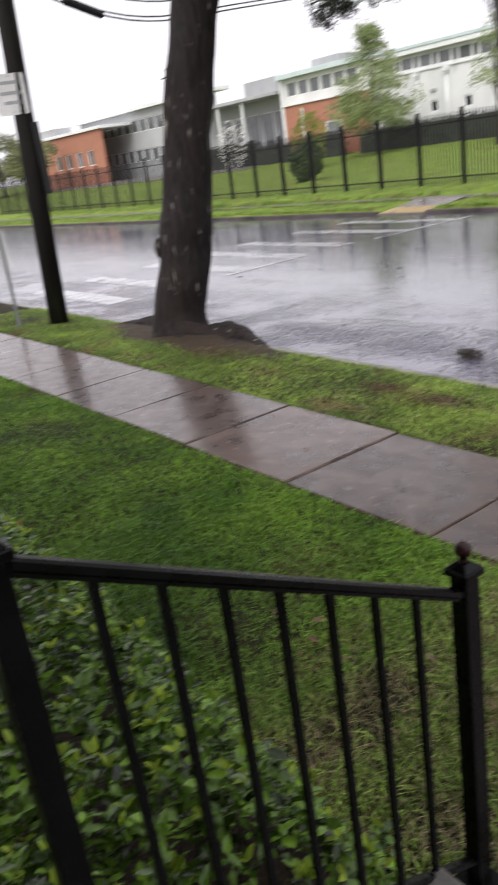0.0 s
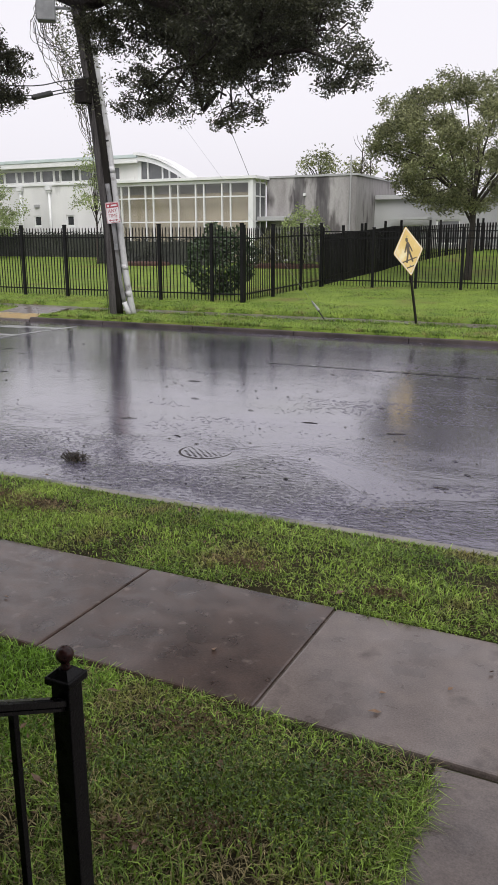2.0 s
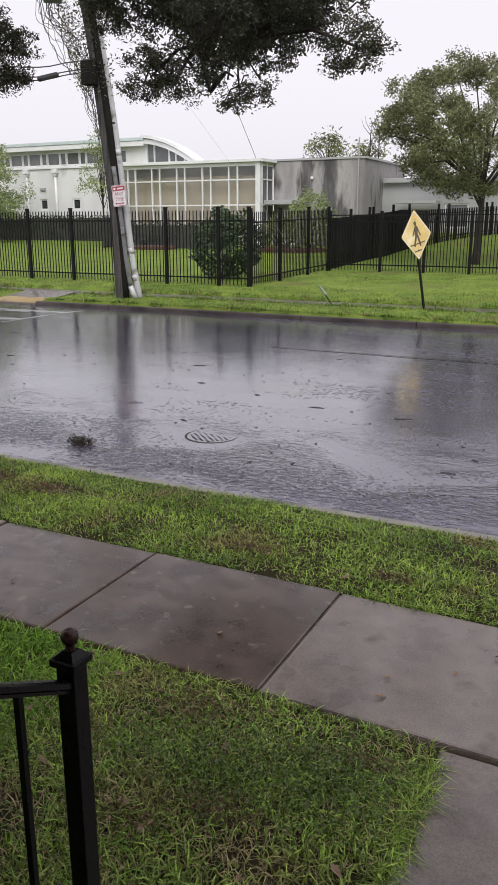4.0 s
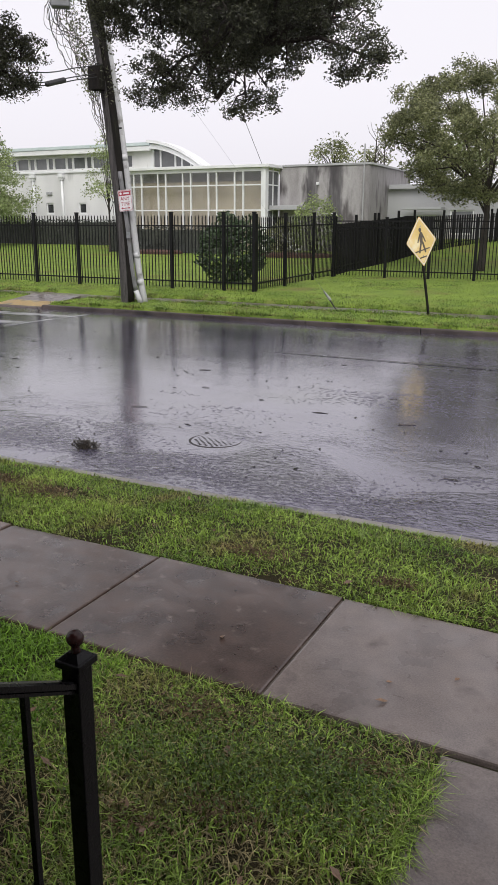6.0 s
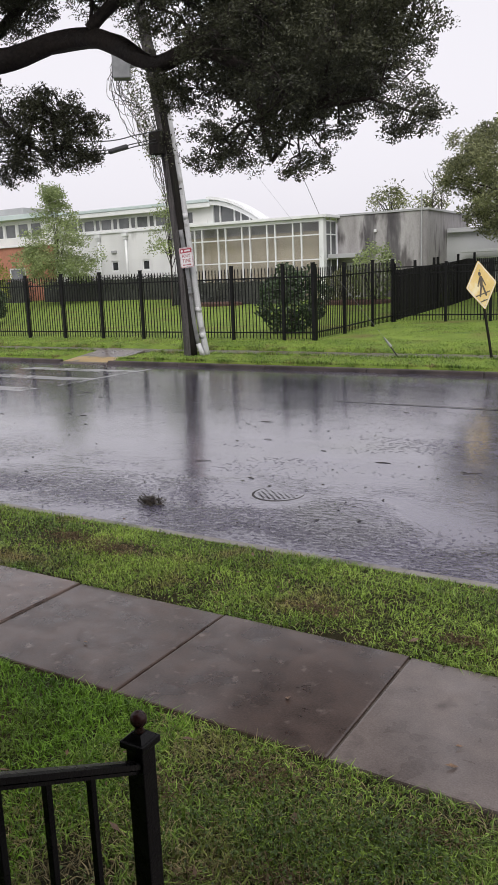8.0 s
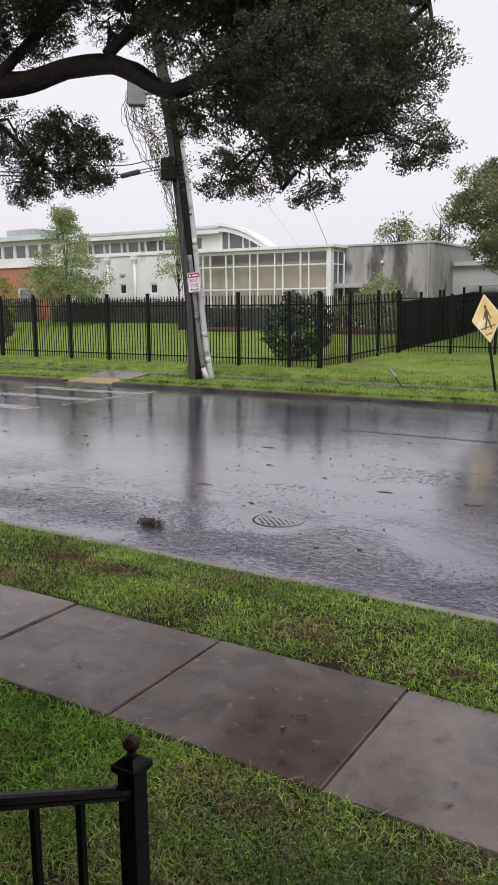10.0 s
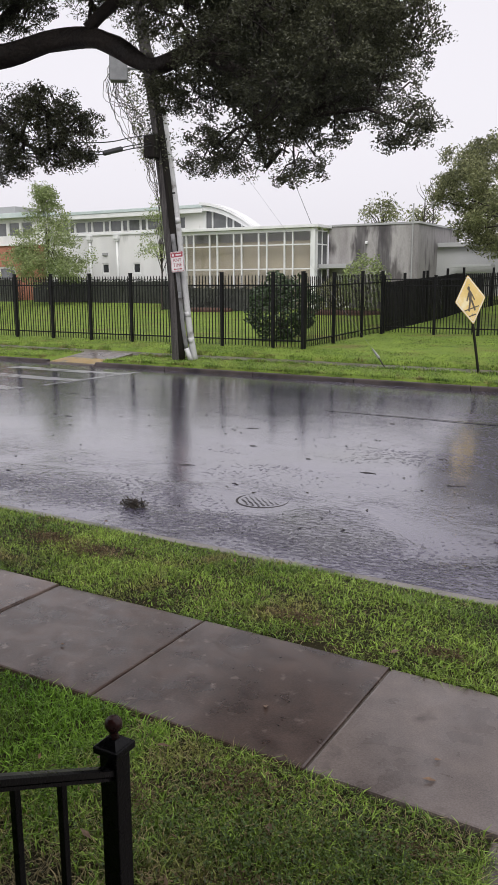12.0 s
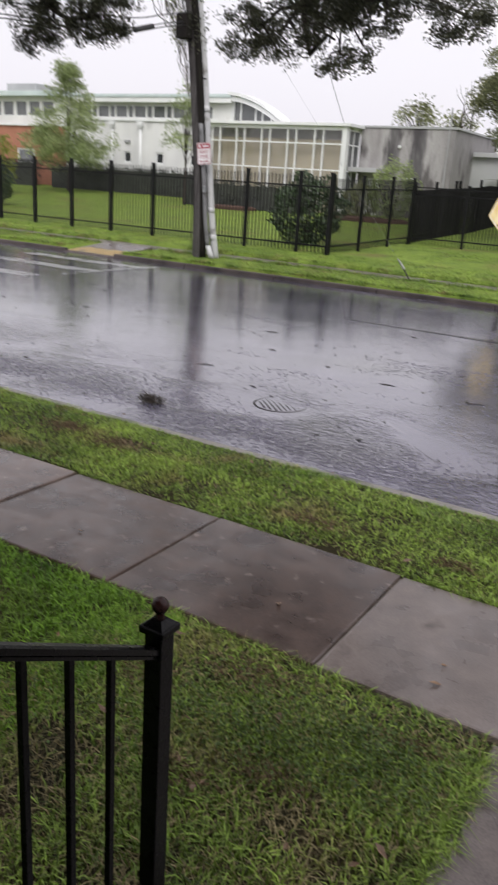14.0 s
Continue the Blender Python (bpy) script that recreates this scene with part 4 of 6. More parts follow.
    for h in fh:
        window(far, *h, 47.6, 0.1)
    part("roof", box(-112.4, -91.7, 47.2, 51.8, 7.4, 7.75, 0.03), M["white_paint"], far)
    part("roof_plant", box(-112, -106, 48, 50.5, 7.75, 8.7, 0.05), M["hazed_grey_wall"], far)

    # glazed wing
    gw = tagged(new("school_glazed_wing"), "single-storey glazed wing with white frames and khaki blinds", "school building")
    y = 43.25
    x0, x1 = -31.1, -21.25
    zt, zb = 5.68, 0.75
    cols = []
    x = x1 - 0.12
    while x > x0:
        cols.append((max(x0, x - 1.15), x))
        x -= 1.22
        if x > x0 + 0.3:
            cols.append((max(x0, x - 0.5), x))
            x -= 0.57
    rows = [(zb, 1.9), (1.97, 3.3), (3.37, 4.72), (4.79, 5.5)]
    holes = [(a, b, c, d) for a, b in cols for c, d in rows]
    part("frame", wall_cells(x0 - 0.1, x1, zb - 0.1, zt, y, 0.14, holes), M["white_paint"], gw)
    for i, (a, b) in enumerate(cols):
        for j, (c, d) in enumerate(rows):
            part("pane", box(a - 0.01, b + 0.01, y + 0.06, y + 0.072, c - 0.01, d + 0.01), M["clear"], gw).visible_shadow = False
    part("blind", box(x0, x1 - 0.1, y + 0.5, y + 0.53, zb, 5.0), M["blind"], gw)
    part("blind_valance", box(x0, x1 - 0.1, y + 0.8, y + 0.86, 4.9, 5.6), M["hazed_grey_wall"], gw)
    part("corner_post", box(x1 + 0.004, x1 + 0.2, y - 0.06, y + 0.24, zb - 0.1, 5.7, 0.01), M["white_paint"], gw)
    part("roof", box(x0 - 0.2, x1 + 0.45, y - 0.2, y + 6.2, 5.704, 5.88, 0.02), M["white_paint"], gw)
    sb = bmesh.new()
    for ya, yb in ((y + 0.26, y + 0.34), (y + 0.95, y + 1.02), (y + 1.7, y + 1.78)):
        box(x1 + 0.1, x1 + 0.2, ya, yb, zb - 0.1, 5.69, 0, sb)
    for za in (3.3, 4.72, 5.5):
        box(x1 + 0.11, x1 + 0.19, y + 0.345, y + 0.945, za, za + 0.07, 0, sb)
        box(x1 + 0.11, x1 + 0.19, y + 1.025, y + 1.695, za, za + 0.07, 0, sb)
    part("side_frame", sb, M["white_paint"], gw)
    part("side_pane", box(x1 + 0.14, x1 + 0.155, y + 0.3, y + 1.75, zb, 5.5), M["pane"], gw)

    gy = tagged(new("school_grey_wing"), "flat-roofed stucco wing streaked dark by rain", "school building")
    y = 45.0
    holes = [(-20.45, -19.55, 0.9, 3.05), (-18.1, -17.3, 2.2, 3.2)]
    part("wall", wall_cells(-21.0, -15.4, 0.7, 5.8, y, 0.3, holes), M["stained"], gy)
    part("coping", box(-21.05, -15.3, y - 0.06, y + 8, 5.804, 5.92, 0.01), M["hazed_grey_wall"], gy)
    d = part("door", box(-20.45, -19.55, y + 0.1, y + 0.15, 0.9, 3.05), M["white_paint"], gy)
    part("handle", box(-20.35, -20.3, y + 0.04, y + 0.1, 1.9, 2.05), M["galv"], d)
    window(gy, *holes[1], y + 0.08, 0.07, "pane_dark")
    part("door_canopy", box(-21.1, -19.2, y - 1.2, y - 0.005, 3.35, 3.6, 0.02), M["hazed_grey_wall"], gy)
    part("wall_light", box(-18.6, -18.45, y - 0.15, y - 0.004, 4.75, 4.9, 0.02), M["white_paint"], gy)
    part("leader", tube([(-15.72, y - 0.09, 0.8), (-15.72, y - 0.09, 6.9)], 0.045, 8), M["hazed_grey_wall"], gy)
    part("side_wall", box(-15.7, -15.4, y + 0.304, y + 8, 0.7, 5.8), M["stained"], gy)
    rw = tagged(new("school_rear_wing"), "pale low rear school wing behind the trees", "school building")
    holes = [(-13.6, -12.4, 1.0, 3.1), (-11.6, -10.2, 2.0, 3.4), (-7.5, -6.0, 2.0, 3.4)]
    part("wall", wall_cells(-15.39, 8, 0.9, 4.6, 48.5, 0.3, holes), M["hazed_grey_wall"], rw)
    for h in holes:
        window(rw, *h, 48.6, 0.09)
    part("roof", box(-15.29, 8.3, 48.2, 58, 4.6, 4.85, 0.02), M["hazed_grey_wall"], rw)
    part("awning", box(-14.2, -11.8, 47.2, 48.19, 3.4, 3.55, 0.01), M["hazed_grey_wall"], rw)


def make_school_path():
    """Concrete forecourt before the entrance and the long wing."""
    ys = [43.5, 45.0, 46.5, 48.0, 50.0, 51.9]
    bm = bmesh.new()
    rows_ = [[bm.verts.new((x, y, ground_z(y) + 0.03)) for x in (-112, -95, -78, -68, -59.2)] for y in ys]
    for a, b in zip(rows_, rows_[1:]):
        for i in range(4):
            bm.faces.new((a[i], a[i + 1], b[i + 1], b[i]))
    path = tagged(new("pavement_school"), "grey concrete forecourt before the school entrance", "pavement", kind="structure")
    part("slab", bm, M["curb"], path)


make_pavements()
make_school_path()
make_porch()
make_railing()
make_fences()
make_school()


# ---- trees and shrubs ----
def crown(name, clumps, per, leaf, mat, rng, parent, flat_=0.75, droop=0.3, tight=22, puff=1.0):
    """Leaves in small tufts inside each clump (x, y, z, radius), so that gaps and an uneven outline remain."""
    pts = []
    for x, y, z, r in clumps:
        n = int(per * r * r * 4)
        tufts = ball_points(max(6, n // tight), rng, 0.25) * np.array([r, r, r * flat_]) + np.array([x, y, z])
        size = rng.uniform(0.6, 1.35, len(tufts))
        pick = rng.integers(0, len(tufts), n)
        off = ball_points(n, rng) * size[pick][:, None] * leaf * puff * np.array([2.4, 2.4, 1.7])
        pts.append(tufts[pick] + off)
    c = np.concatenate(pts)
    v, f = leaf_mesh(c, leaf, leaf * 0.42, rng, droop)
    return soup(name, v, f, mat, parent)


def make_street_oak():
    rng = np.random.default_rng(11)
    oak = empty("live_oak", (-9.91, 5.9, 0.1), label="leaning live oak with dark wet bark and spreading crown", category="tree")
    o = Vector((-9.91, 5.9, 0.1))

    def rel(points):
        return [Vector(p) - o for p in points]

    trunk = smooth_path(rel([(-9.93, 5.86, 0.02), (-9.92, 5.88, 0.35), (-9.83, 5.98, 1.0), (-9.73, 6.12, 1.8), (-9.6, 6.3, 3.0), (-9.45, 6.5, 4.1), (-9.3, 6.75, 5.0)]), 6)
    radii = list(np.interp(np.linspace(0, 1, len(trunk)), [0, 0.05, 0.2, 0.4, 0.65, 1], [0.62, 0.46, 0.375, 0.355, 0.33, 0.28]))
    part("trunk", tube(trunk, radii, 22, wobble=0.16), M["bark"], oak, smooth=True)
    # knobs and torn bark on the trunk
    for (x, y, z, r) in ((-9.55, 6.62, 3.2, 0.09), (-9.5, 6.66, 3.7, 0.11), (-9.99, 5.76, 1.35, 0.09)):
        bm = bmesh.new()
        bmesh.ops.create_icosphere(bm, subdivisions=2, radius=r, matrix=Matrix.Translation(Vector((x, y, z)) - o) @ Matrix.Diagonal((1, 1, 1.8, 1)))
        for v in bm.verts:
            v.co += v.normal * 0.03 * noise.noise(v.co * 9)
        part("bark_knob", bm, M["bark"], oak, smooth=True)
    # surface roots
    for pts, r in (([(-9.7, 5.8, 0.24), (-9.2, 5.95, 0.2), (-8.8, 6.02, 0.26), (-8.4, 5.98, 0.19), (-7.8, 5.8, 0.1)], 0.2), ([(-10.1, 5.8, 0.24), (-10.6, 5.9, 0.2), (-11.2, 5.98, 0.22), (-11.7, 5.95, 0.14), (-12.2, 5.8, 0.06)], 0.17), ([(-8.7, 5.8, 0.16), (-8.1, 5.6, 0.17), (-7.5, 5.62, 0.1)], 0.12),
                   ([(-9.9, 5.5, 0.2), (-9.8, 5.2, 0.14), (-9.6, 4.95, 0.09)], 0.1), ([(-9.6, 5.6, 0.22), (-9.1, 5.35, 0.14), (-8.6, 5.25, 0.09)], 0.09)):
        p = [q - Vector((0, 0, 0.12 + 0.05 * noise.noise(q * 4))) for q in smooth_path(rel(pts), 5)]
        part("root", tube(p, list(np.linspace(r, r * 0.45, len(p))), 10, wobble=0.6), M["bark"], oak, smooth=True)
    limbs = [([(-9.45, 6.5, 4.3), (-9.2, 7.3, 5.15), (-8.76, 8.2, 5.48), (-7.75, 8.5, 5.65), (-7.05, 8.5, 5.48), (-6.4, 8.5, 5.14), (-5.65, 8.45, 5.16), (-4.85, 8.5, 4.75), (-4.2, 8.6, 4.35)], 0.18),
             ([(-5.75, 8.5, 5.15), (-5.2, 8.7, 5.6), (-4.2, 8.9, 5.9), (-3.2, 9.0, 5.7)], 0.10),
             ([(-4.9, 8.5, 4.8), (-4.85, 8.45, 4.3), (-4.7, 8.4, 3.8)], 0.05),
             ([(-7.4, 8.5, 5.7), (-6.9, 8.8, 6.2), (-6.3, 9.0, 6.4), (-5.2, 9.2, 6.6)], 0.09),
             ([(-9.2, 7.2, 5.1), (-8.7, 7.7, 4.9), (-8.2, 8.0, 4.35), (-7.7, 8.0, 4.2), (-7.2, 8.0, 4.5)], 0.045),
             ([(-9.35, 6.7, 4.9), (-9.6, 6.0, 6.0), (-9.9, 5.2, 7.2), (-10.2, 4.6, 8.2)], 0.2),
             ([(-9.3, 6.75, 5.0), (-8.6, 6.5, 6.4), (-7.4, 6.0, 7.6), (-6.2, 5.6, 8.4)], 0.18),
             ([(-8.9, 7.9, 5.45), (-8.6, 8.6, 6.3), (-7.8, 9.0, 7.0)], 0.08)]
    for pts, r in limbs:
        p = smooth_path(rel(pts), 6)
        part("limb", tube(p, list(np.linspace(r, r * 0.32, len(p))), 12, wobble=0.42), M["limb"], oak, smooth=True)
    main = [(-5.2, 8.0, 5.0, 0.42), (-4.5, 7.9, 5.2, 0.5), (-3.7, 8.0, 4.9, 0.42), (-4.2, 7.8, 4.5, 0.38), (-5.9, 7.9, 5.55, 0.4), (-3.55, 8.1, 5.5, 0.42), (-5.55, 8.5, 4.02, 0.34), (-5.05, 8.4, 4.05, 0.42), (-4.45, 8.5, 3.95, 0.42), (-4.0, 8.6, 4.35, 0.45), (-3.35, 8.7, 4.55, 0.42), (-3.0, 8.6, 4.12, 0.32), (-4.6, 8.8, 4.65, 0.6),
            (-3.8, 9.0, 5.1, 0.65), (-5.3, 9.0, 5.5, 0.6), (-4.4, 9.2, 5.8, 0.8), (-3.8, 9.0, 5.8, 0.58), (-6.1, 8.9, 5.75, 0.5), (-6.35, 8.7, 4.85, 0.28), (-5.75, 8.6, 4.75, 0.36),
            (-3.15, 8.6, 5.9, 0.35), (-5.8, 9.4, 6.4, 0.7), (-7.1, 9.2, 6.4, 0.5), (-3.2, 8.9, 5.15, 0.35)]
    left = [(-8.05, 8.0, 4.6, 0.33), (-7.5, 8.0, 4.5, 0.32), (-7.75, 8.05, 4.12, 0.26), (-7.15, 8.0, 4.32, 0.22), (-7.7, 7.9, 4.75, 0.24), (-8.25, 8.1, 4.2, 0.28), (-7.35, 8.1, 4.05, 0.16), (-8.6, 8.0, 4.75, 0.45), (-8.0, 8.2, 6.4, 0.5), (-8.9, 8.4, 6.3, 0.6), (-8.7, 8.2, 4.15, 0.35), (-8.5, 8.4, 6.05, 0.36), (-7.6, 8.8, 6.25, 0.38), (-9.15, 8.1, 5.8, 0.36)]
    # top clumps above the view, added for shade and dark reflections below
    top = [(rng.uniform(-11.5, -4.2), rng.uniform(3.5, 10.5), rng.uniform(7.2, 9.6), rng.uniform(0.7, 1.2)) for _ in range(46)]
    top += [(rng.uniform(-7.5, -4.6), rng.uniform(7.4, 11.5), rng.uniform(6.6, 9.4), rng.uniform(0.7, 1.15)) for _ in range(40)]
    top += [(rng.uniform(-10.2, -7.2), rng.uniform(8.2, 9.8), rng.uniform(6.9, 8.2), rng.uniform(0.5, 0.75)) for _ in range(14)]
    # the far side of the crown, hidden clumps added to darken slab reflections
    while len(top) < 128:
        x, y = rng.uniform(-8, -4.5), rng.uniform(10.0, 12.8)
        if -0.63 * y < x < -0.45 * y:
            top.append((x, y, rng.uniform(5.4, 7.4), rng.uniform(0.65, 0.95)))
    # loose sprays that break up the edge of the low crown
    def sprays(clumps, n):
        out = []
        for x, y, z, r in clumps:
            for q in ball_points(n, rng, 0.97):
                out.append((x + q[0] * r * 1.12, y + q[1] * r * 1.12, z + q[2] * r * 0.72 + 0.05, rng.uniform(0.08, 0.17)))
        return out

    main_sprays, left_sprays = sprays(main, 7), sprays(left, 8)
    twigs = bmesh.new()
    for x, y, z, r in main + left:
        for _ in range(7):
            a = Vector((x, y, z)) + Vector(rng.normal(size=3)) * r * 0.3
            b = Vector((x, y, z)) + Vector(np.clip(rng.normal(size=3), -1.2, 1.2)) * r * 0.55
            m = (a + b) / 2 + Vector((0, 0, 0.06))
            tube([a - o, m - o, b - o], [0.012, 0.009, 0.004], 4, twigs)
    for cx, cy, cz, r in main + left:
        src = min((Vector(q) for pts, _ in limbs for q in pts), key=lambda q: (q - Vector((cx, cy, cz))).length)
        mid = (src + Vector((cx, cy, cz))) / 2 + Vector((0.05, 0, 0.12))
        tube([src - o, mid - o, Vector((cx, cy, cz)) - o], [0.03, 0.022, 0.012], 5, twigs)
    tagged(part("twig_work", twigs, M["limb"], oak), kind="stuff")
    shift = np.array([o.x, o.y, o.z])
    low = [(x - o.x, y - o.y, z - o.z, r) for x, y, z, r in main + main_sprays]
    side = [(x - o.x, y - o.y, z - o.z, r) for x, y, z, r in left + left_sprays]
    high = [(x - o.x, y - o.y, z - o.z, r) for x, y, z, r in top]
    tagged(crown("crown", low, 3300, 0.043, M["oak_leaf"], rng, oak, 0.9, 0.35, 56, 1.0), kind="stuff")
    tagged(crown("side_crown", side, 2900, 0.043, M["oak_leaf"], rng, oak, 0.9, 0.35, 54, 1.0), kind="stuff")
    tagged(crown("upper_crown", high, 620, 0.12, M["oak_leaf"], rng, oak), kind="stuff")
    return oak


def make_tree(name, x, y, z0, height, spread, trunk_r, fork, leaf, per, mat, rng, label, clumps=34, lean=0.0, squash=0.75, shape="round", group="", small=1.0, tight=22):
    t = empty(name, (x, y, z0), label=label, category="tree", group=group)
    part("trunk", tube(smooth_path([(0, 0, -0.2), (lean * 0.3, 0, fork * 0.5), (lean * 0.6, 0.05, fork), (lean, 0, fork + (height - fork) * 0.6)], 4), list(np.linspace(trunk_r * 1.2, trunk_r * 0.35, 13)), 10, wobble=0.15), M["limb"], t, smooth=True)
    cl = []
    mid = fork + (height - fork) * 0.5
    for k in range(clumps):
        p = ball_points(1, rng, 0.45)[0]
        if shape == "cone":
            zz = rng.uniform(0, 1)
            w = spread * (1.02 - zz) ** 0.7
            cl.append((lean + p[0] * w, p[1] * w, fork + zz * (height - fork), spread * 0.28 * (1.15 - 0.6 * zz)))
        else:
            cl.append((lean + p[0] * spread, p[1] * spread, mid + p[2] * (height - fork) * 0.5, spread * small * rng.uniform(0.18, 0.34)))
    limbs = 0
    for c in cl[:14]:
        s = Vector((lean * 0.6, 0, fork * rng.uniform(0.85, 1.2)))
        e = Vector(c[:3])
        part("limb", tube([s, (s + e) / 2 + Vector((0, 0, 0.15 * spread)), e], [trunk_r * 0.4, trunk_r * 0.25, trunk_r * 0.1], 6), M["limb"], t)
    tagged(crown("crown", cl, per, leaf, mat, rng, t, squash, 0.3, tight), kind="stuff")
    return t


def make_bush(name, x, y, z0, w, d, h, leaf, count, mat, rng, label, category="shrub", core=0.55):
    b = empty(name, (x, y, z0), label=label, category=category)
    stems = bmesh.new()
    for _ in range(12):
        a = rng.uniform(0, 6.28)
        q = rng.uniform(0.2, 0.8)
        tube([(0, 0, 0), (math.cos(a) * w * q * 0.3, math.sin(a) * d * q * 0.3, h * 0.4), (math.cos(a) * w * q * 0.5, math.sin(a) * d * q * 0.5, h * rng.uniform(0.6, 0.85))], [0.02, 0.014, 0.006], 5, stems)
    tagged(part("stem_work", stems, M["limb"], b), kind="stuff")
    p = ball_points(count, rng, core)
    lump = np.array([1 + 0.35 * noise.noise(Vector(q) * 2.3) for q in p])[:, None]
    p = p * lump * np.array([w / 2, d / 2, h / 2]) + np.array([0, 0, h / 2])
    p[:, 2] = np.maximum(p[:, 2], 0.03)
    v, f = leaf_mesh(p, leaf, leaf * 0.5, rng, 0.15)
    tagged(soup("foliage", v, f, mat, b), kind="stuff")
    return b


def make_planting():
    rng = np.random.default_rng(5)
    make_bush("evergreen_shrub", -14.35, 26.7, ground_z(26.7), 2.75, 2.1, 2.45, 0.2, 2700, M["dark_leaf"], rng, "rounded dark glossy evergreen shrub inside the fence")
    make_bush("flowering_shrub", -17.0, 41.0, ground_z(41), 2.6, 1.9, 3.2, 0.17, 2300, M["pale_leaf"], rng, "loose pale green shrub in a mulch bed")
    make_bush("flowering_shrub", -19.0, 41.4, ground_z(41), 2.2, 1.8, 1.9, 0.17, 1500, M["hazed_oak_leaf"], rng, "low mixed shrub beside the mulch bed")
    make_bush("evergreen_shrub", -35.4, 30.5, ground_z(30.5), 1.9, 1.8, 2.1, 0.17, 2400, M["dark_leaf"], rng, "upright dark green shrub on the lawn")
    make_bush("golden_shrub", -43.6, 38.0, ground_z(38), 2.6, 2.1, 3.7, 0.2, 1800, M["yellow_leaf"], rng, "yellow-green shrub on the school lawn")
    for x, y, w, d in ((-18.2, 41.0, 4.6, 2.2), (-27.0, 41.0, 3.2, 1.6)):
        bed = empty("mulch_bed", (x, y, ground_z(y)), label="raised reddish mulch bed on the lawn", category="flower bed")
        bm = bmesh.new()
        lathe([(0.5, -0.1), (0.49, 0.12), (0.42, 0.2), (0.1, 0.22)], 28, bm)
        bmesh.ops.scale(bm, vec=(w, d, 1), verts=bm.verts)
        part("mulch", bm, M["mulch"], bed)
    make_bush("flowering_shrub", -62.6, 45.4, ground_z(45.4), 3.4, 2.2, 4.2, 0.3, 420, M["blossom"], rng, "tall loose shrub in white blossom by the school entrance")
    # dark hedge in front of the hall
    h = tagged(new("hedge"), "long dark clipped hedge in front of the school", "hedge")
    for x0, x1, y, top in ((-71, -61, 47.2, 3.2), (-60.5, -55.5, 46.8, 2.6), (-54, -49, 46.8, 2.9), (-47.5, -31.5, 47.0, 2.75), (-31, -22, 42.0, 2.3)):
        z0 = ground_z(y)
        n = int((x1 - x0) * 420)
        bm = bmesh.new()
        nx = int((x1 - x0) / 0.5)
        lo, hi, bk = [], [], []
        for i in range(nx + 1):
            x = x0 + (x1 - x0) * i / nx
            lo.append(bm.verts.new((x, y - 0.45 + 0.1 * noise.noise((x, 0, 1)), z0 - 0.05)))
            hi.append(bm.verts.new((x, y - 0.38 + 0.12 * noise.noise((x, 2, 1)), top - 0.12 + 0.1 * noise.noise((x, 5, 0)))))
            bk.append(bm.verts.new((x, y + 0.5, top - 0.15)))
        for i in range(nx):
            bm.faces.new((lo[i], lo[i + 1], hi[i + 1], hi[i]))
            bm.faces.new((hi[i], hi[i + 1], bk[i + 1], bk[i]))
        body = part("hedge_body", bm, M["hedge_leaf"], h)
        p = np.stack([rng.uniform(x0, x1, n), y + rng.uniform(-0.55, 0.3, n), rng.uniform(z0, top + 0.08, n)], 1)
        v, f = leaf_mesh(p, 0.17, 0.08, rng, 0.0)
        tagged(soup("foliage", v, f, M["hedge_leaf"], body), kind="stuff")
    make_tree("young_tree", -43.2, 44.0, ground_z(44), 8.4, 3.2, 0.09, 2.0, 0.2, 95, M["pale_leaf"], rng, "young pale green tree on the school lawn", 70, shape="cone")
    make_tree("young_tree", -30.6, 41.0, ground_z(41), 7.1, 1.7, 0.07, 2.6, 0.18, 120, M["pale_leaf"], rng, "thin sparse young tree before the glazed wing", 22, shape="cone")
    make_tree("spreading_oak", -7.1, 36.0, ground_z(36), 8.2, 4.6, 0.17, 2.7, 0.14, 460, M["hazed_oak_leaf"], rng, "broad rounded oak behind the iron fence", 190, 0.1, small=0.36, tight=24)
    make_tree("spreading_oak", 1.5, 43.0, ground_at(1.5, 43), 9.5, 6.0, 0.4, 3.5, 0.3, 90, M["hazed_oak_leaf"], rng, "broad oak further behind the fence", 40)
    for x, y, top, sp, m in ((-30.5, 78, 10.6, 1.8, "hazed_oak_leaf"), (-27.0, 80, 10.2, 1.3, "hazed_oak_leaf"), (-19.5, 76, 10.4, 1.8, "pale_leaf"), (-16, 74, 10.2, 2.0, "pale_leaf"), (-11, 72, 10.5, 2.6, "hazed_oak_leaf")):
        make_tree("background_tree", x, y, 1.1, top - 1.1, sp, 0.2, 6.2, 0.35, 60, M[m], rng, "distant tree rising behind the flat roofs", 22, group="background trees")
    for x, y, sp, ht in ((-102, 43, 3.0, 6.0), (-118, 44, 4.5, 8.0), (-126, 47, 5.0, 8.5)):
        make_tree("background_tree", x, y, 1.0, ht, sp, 0.2, 2.0, 0.4, 50, M["hazed_oak_leaf"], rng, "distant tree beside the brick building", 22, group="background trees")
    # bare saplings above the roofline
    for x in (-22.8, -23.6):
        s = empty("bare_sapling", (x, 70, 1.2), label="thin bare branching sapling behind the roofs", category="tree")
        bm = bmesh.new()
        tube([(0, 0, 0), (0.1, 0, 8.6)], [0.12, 0.04], 5, bm)
        for k in range(12):
            z = 5.5 + k * 0.32
            a = rng.uniform(0, 6.28)
            tube([(0.06, 0, z), (0.06 + math.cos(a) * 0.6, math.sin(a) * 0.6, z + 0.7), (0.06 + math.cos(a) * 0.8, math.sin(a) * 0.8, z + 1.3)], [0.03, 0.02, 0.01], 4, bm)
        part("branches", bm, M["limb"], s)


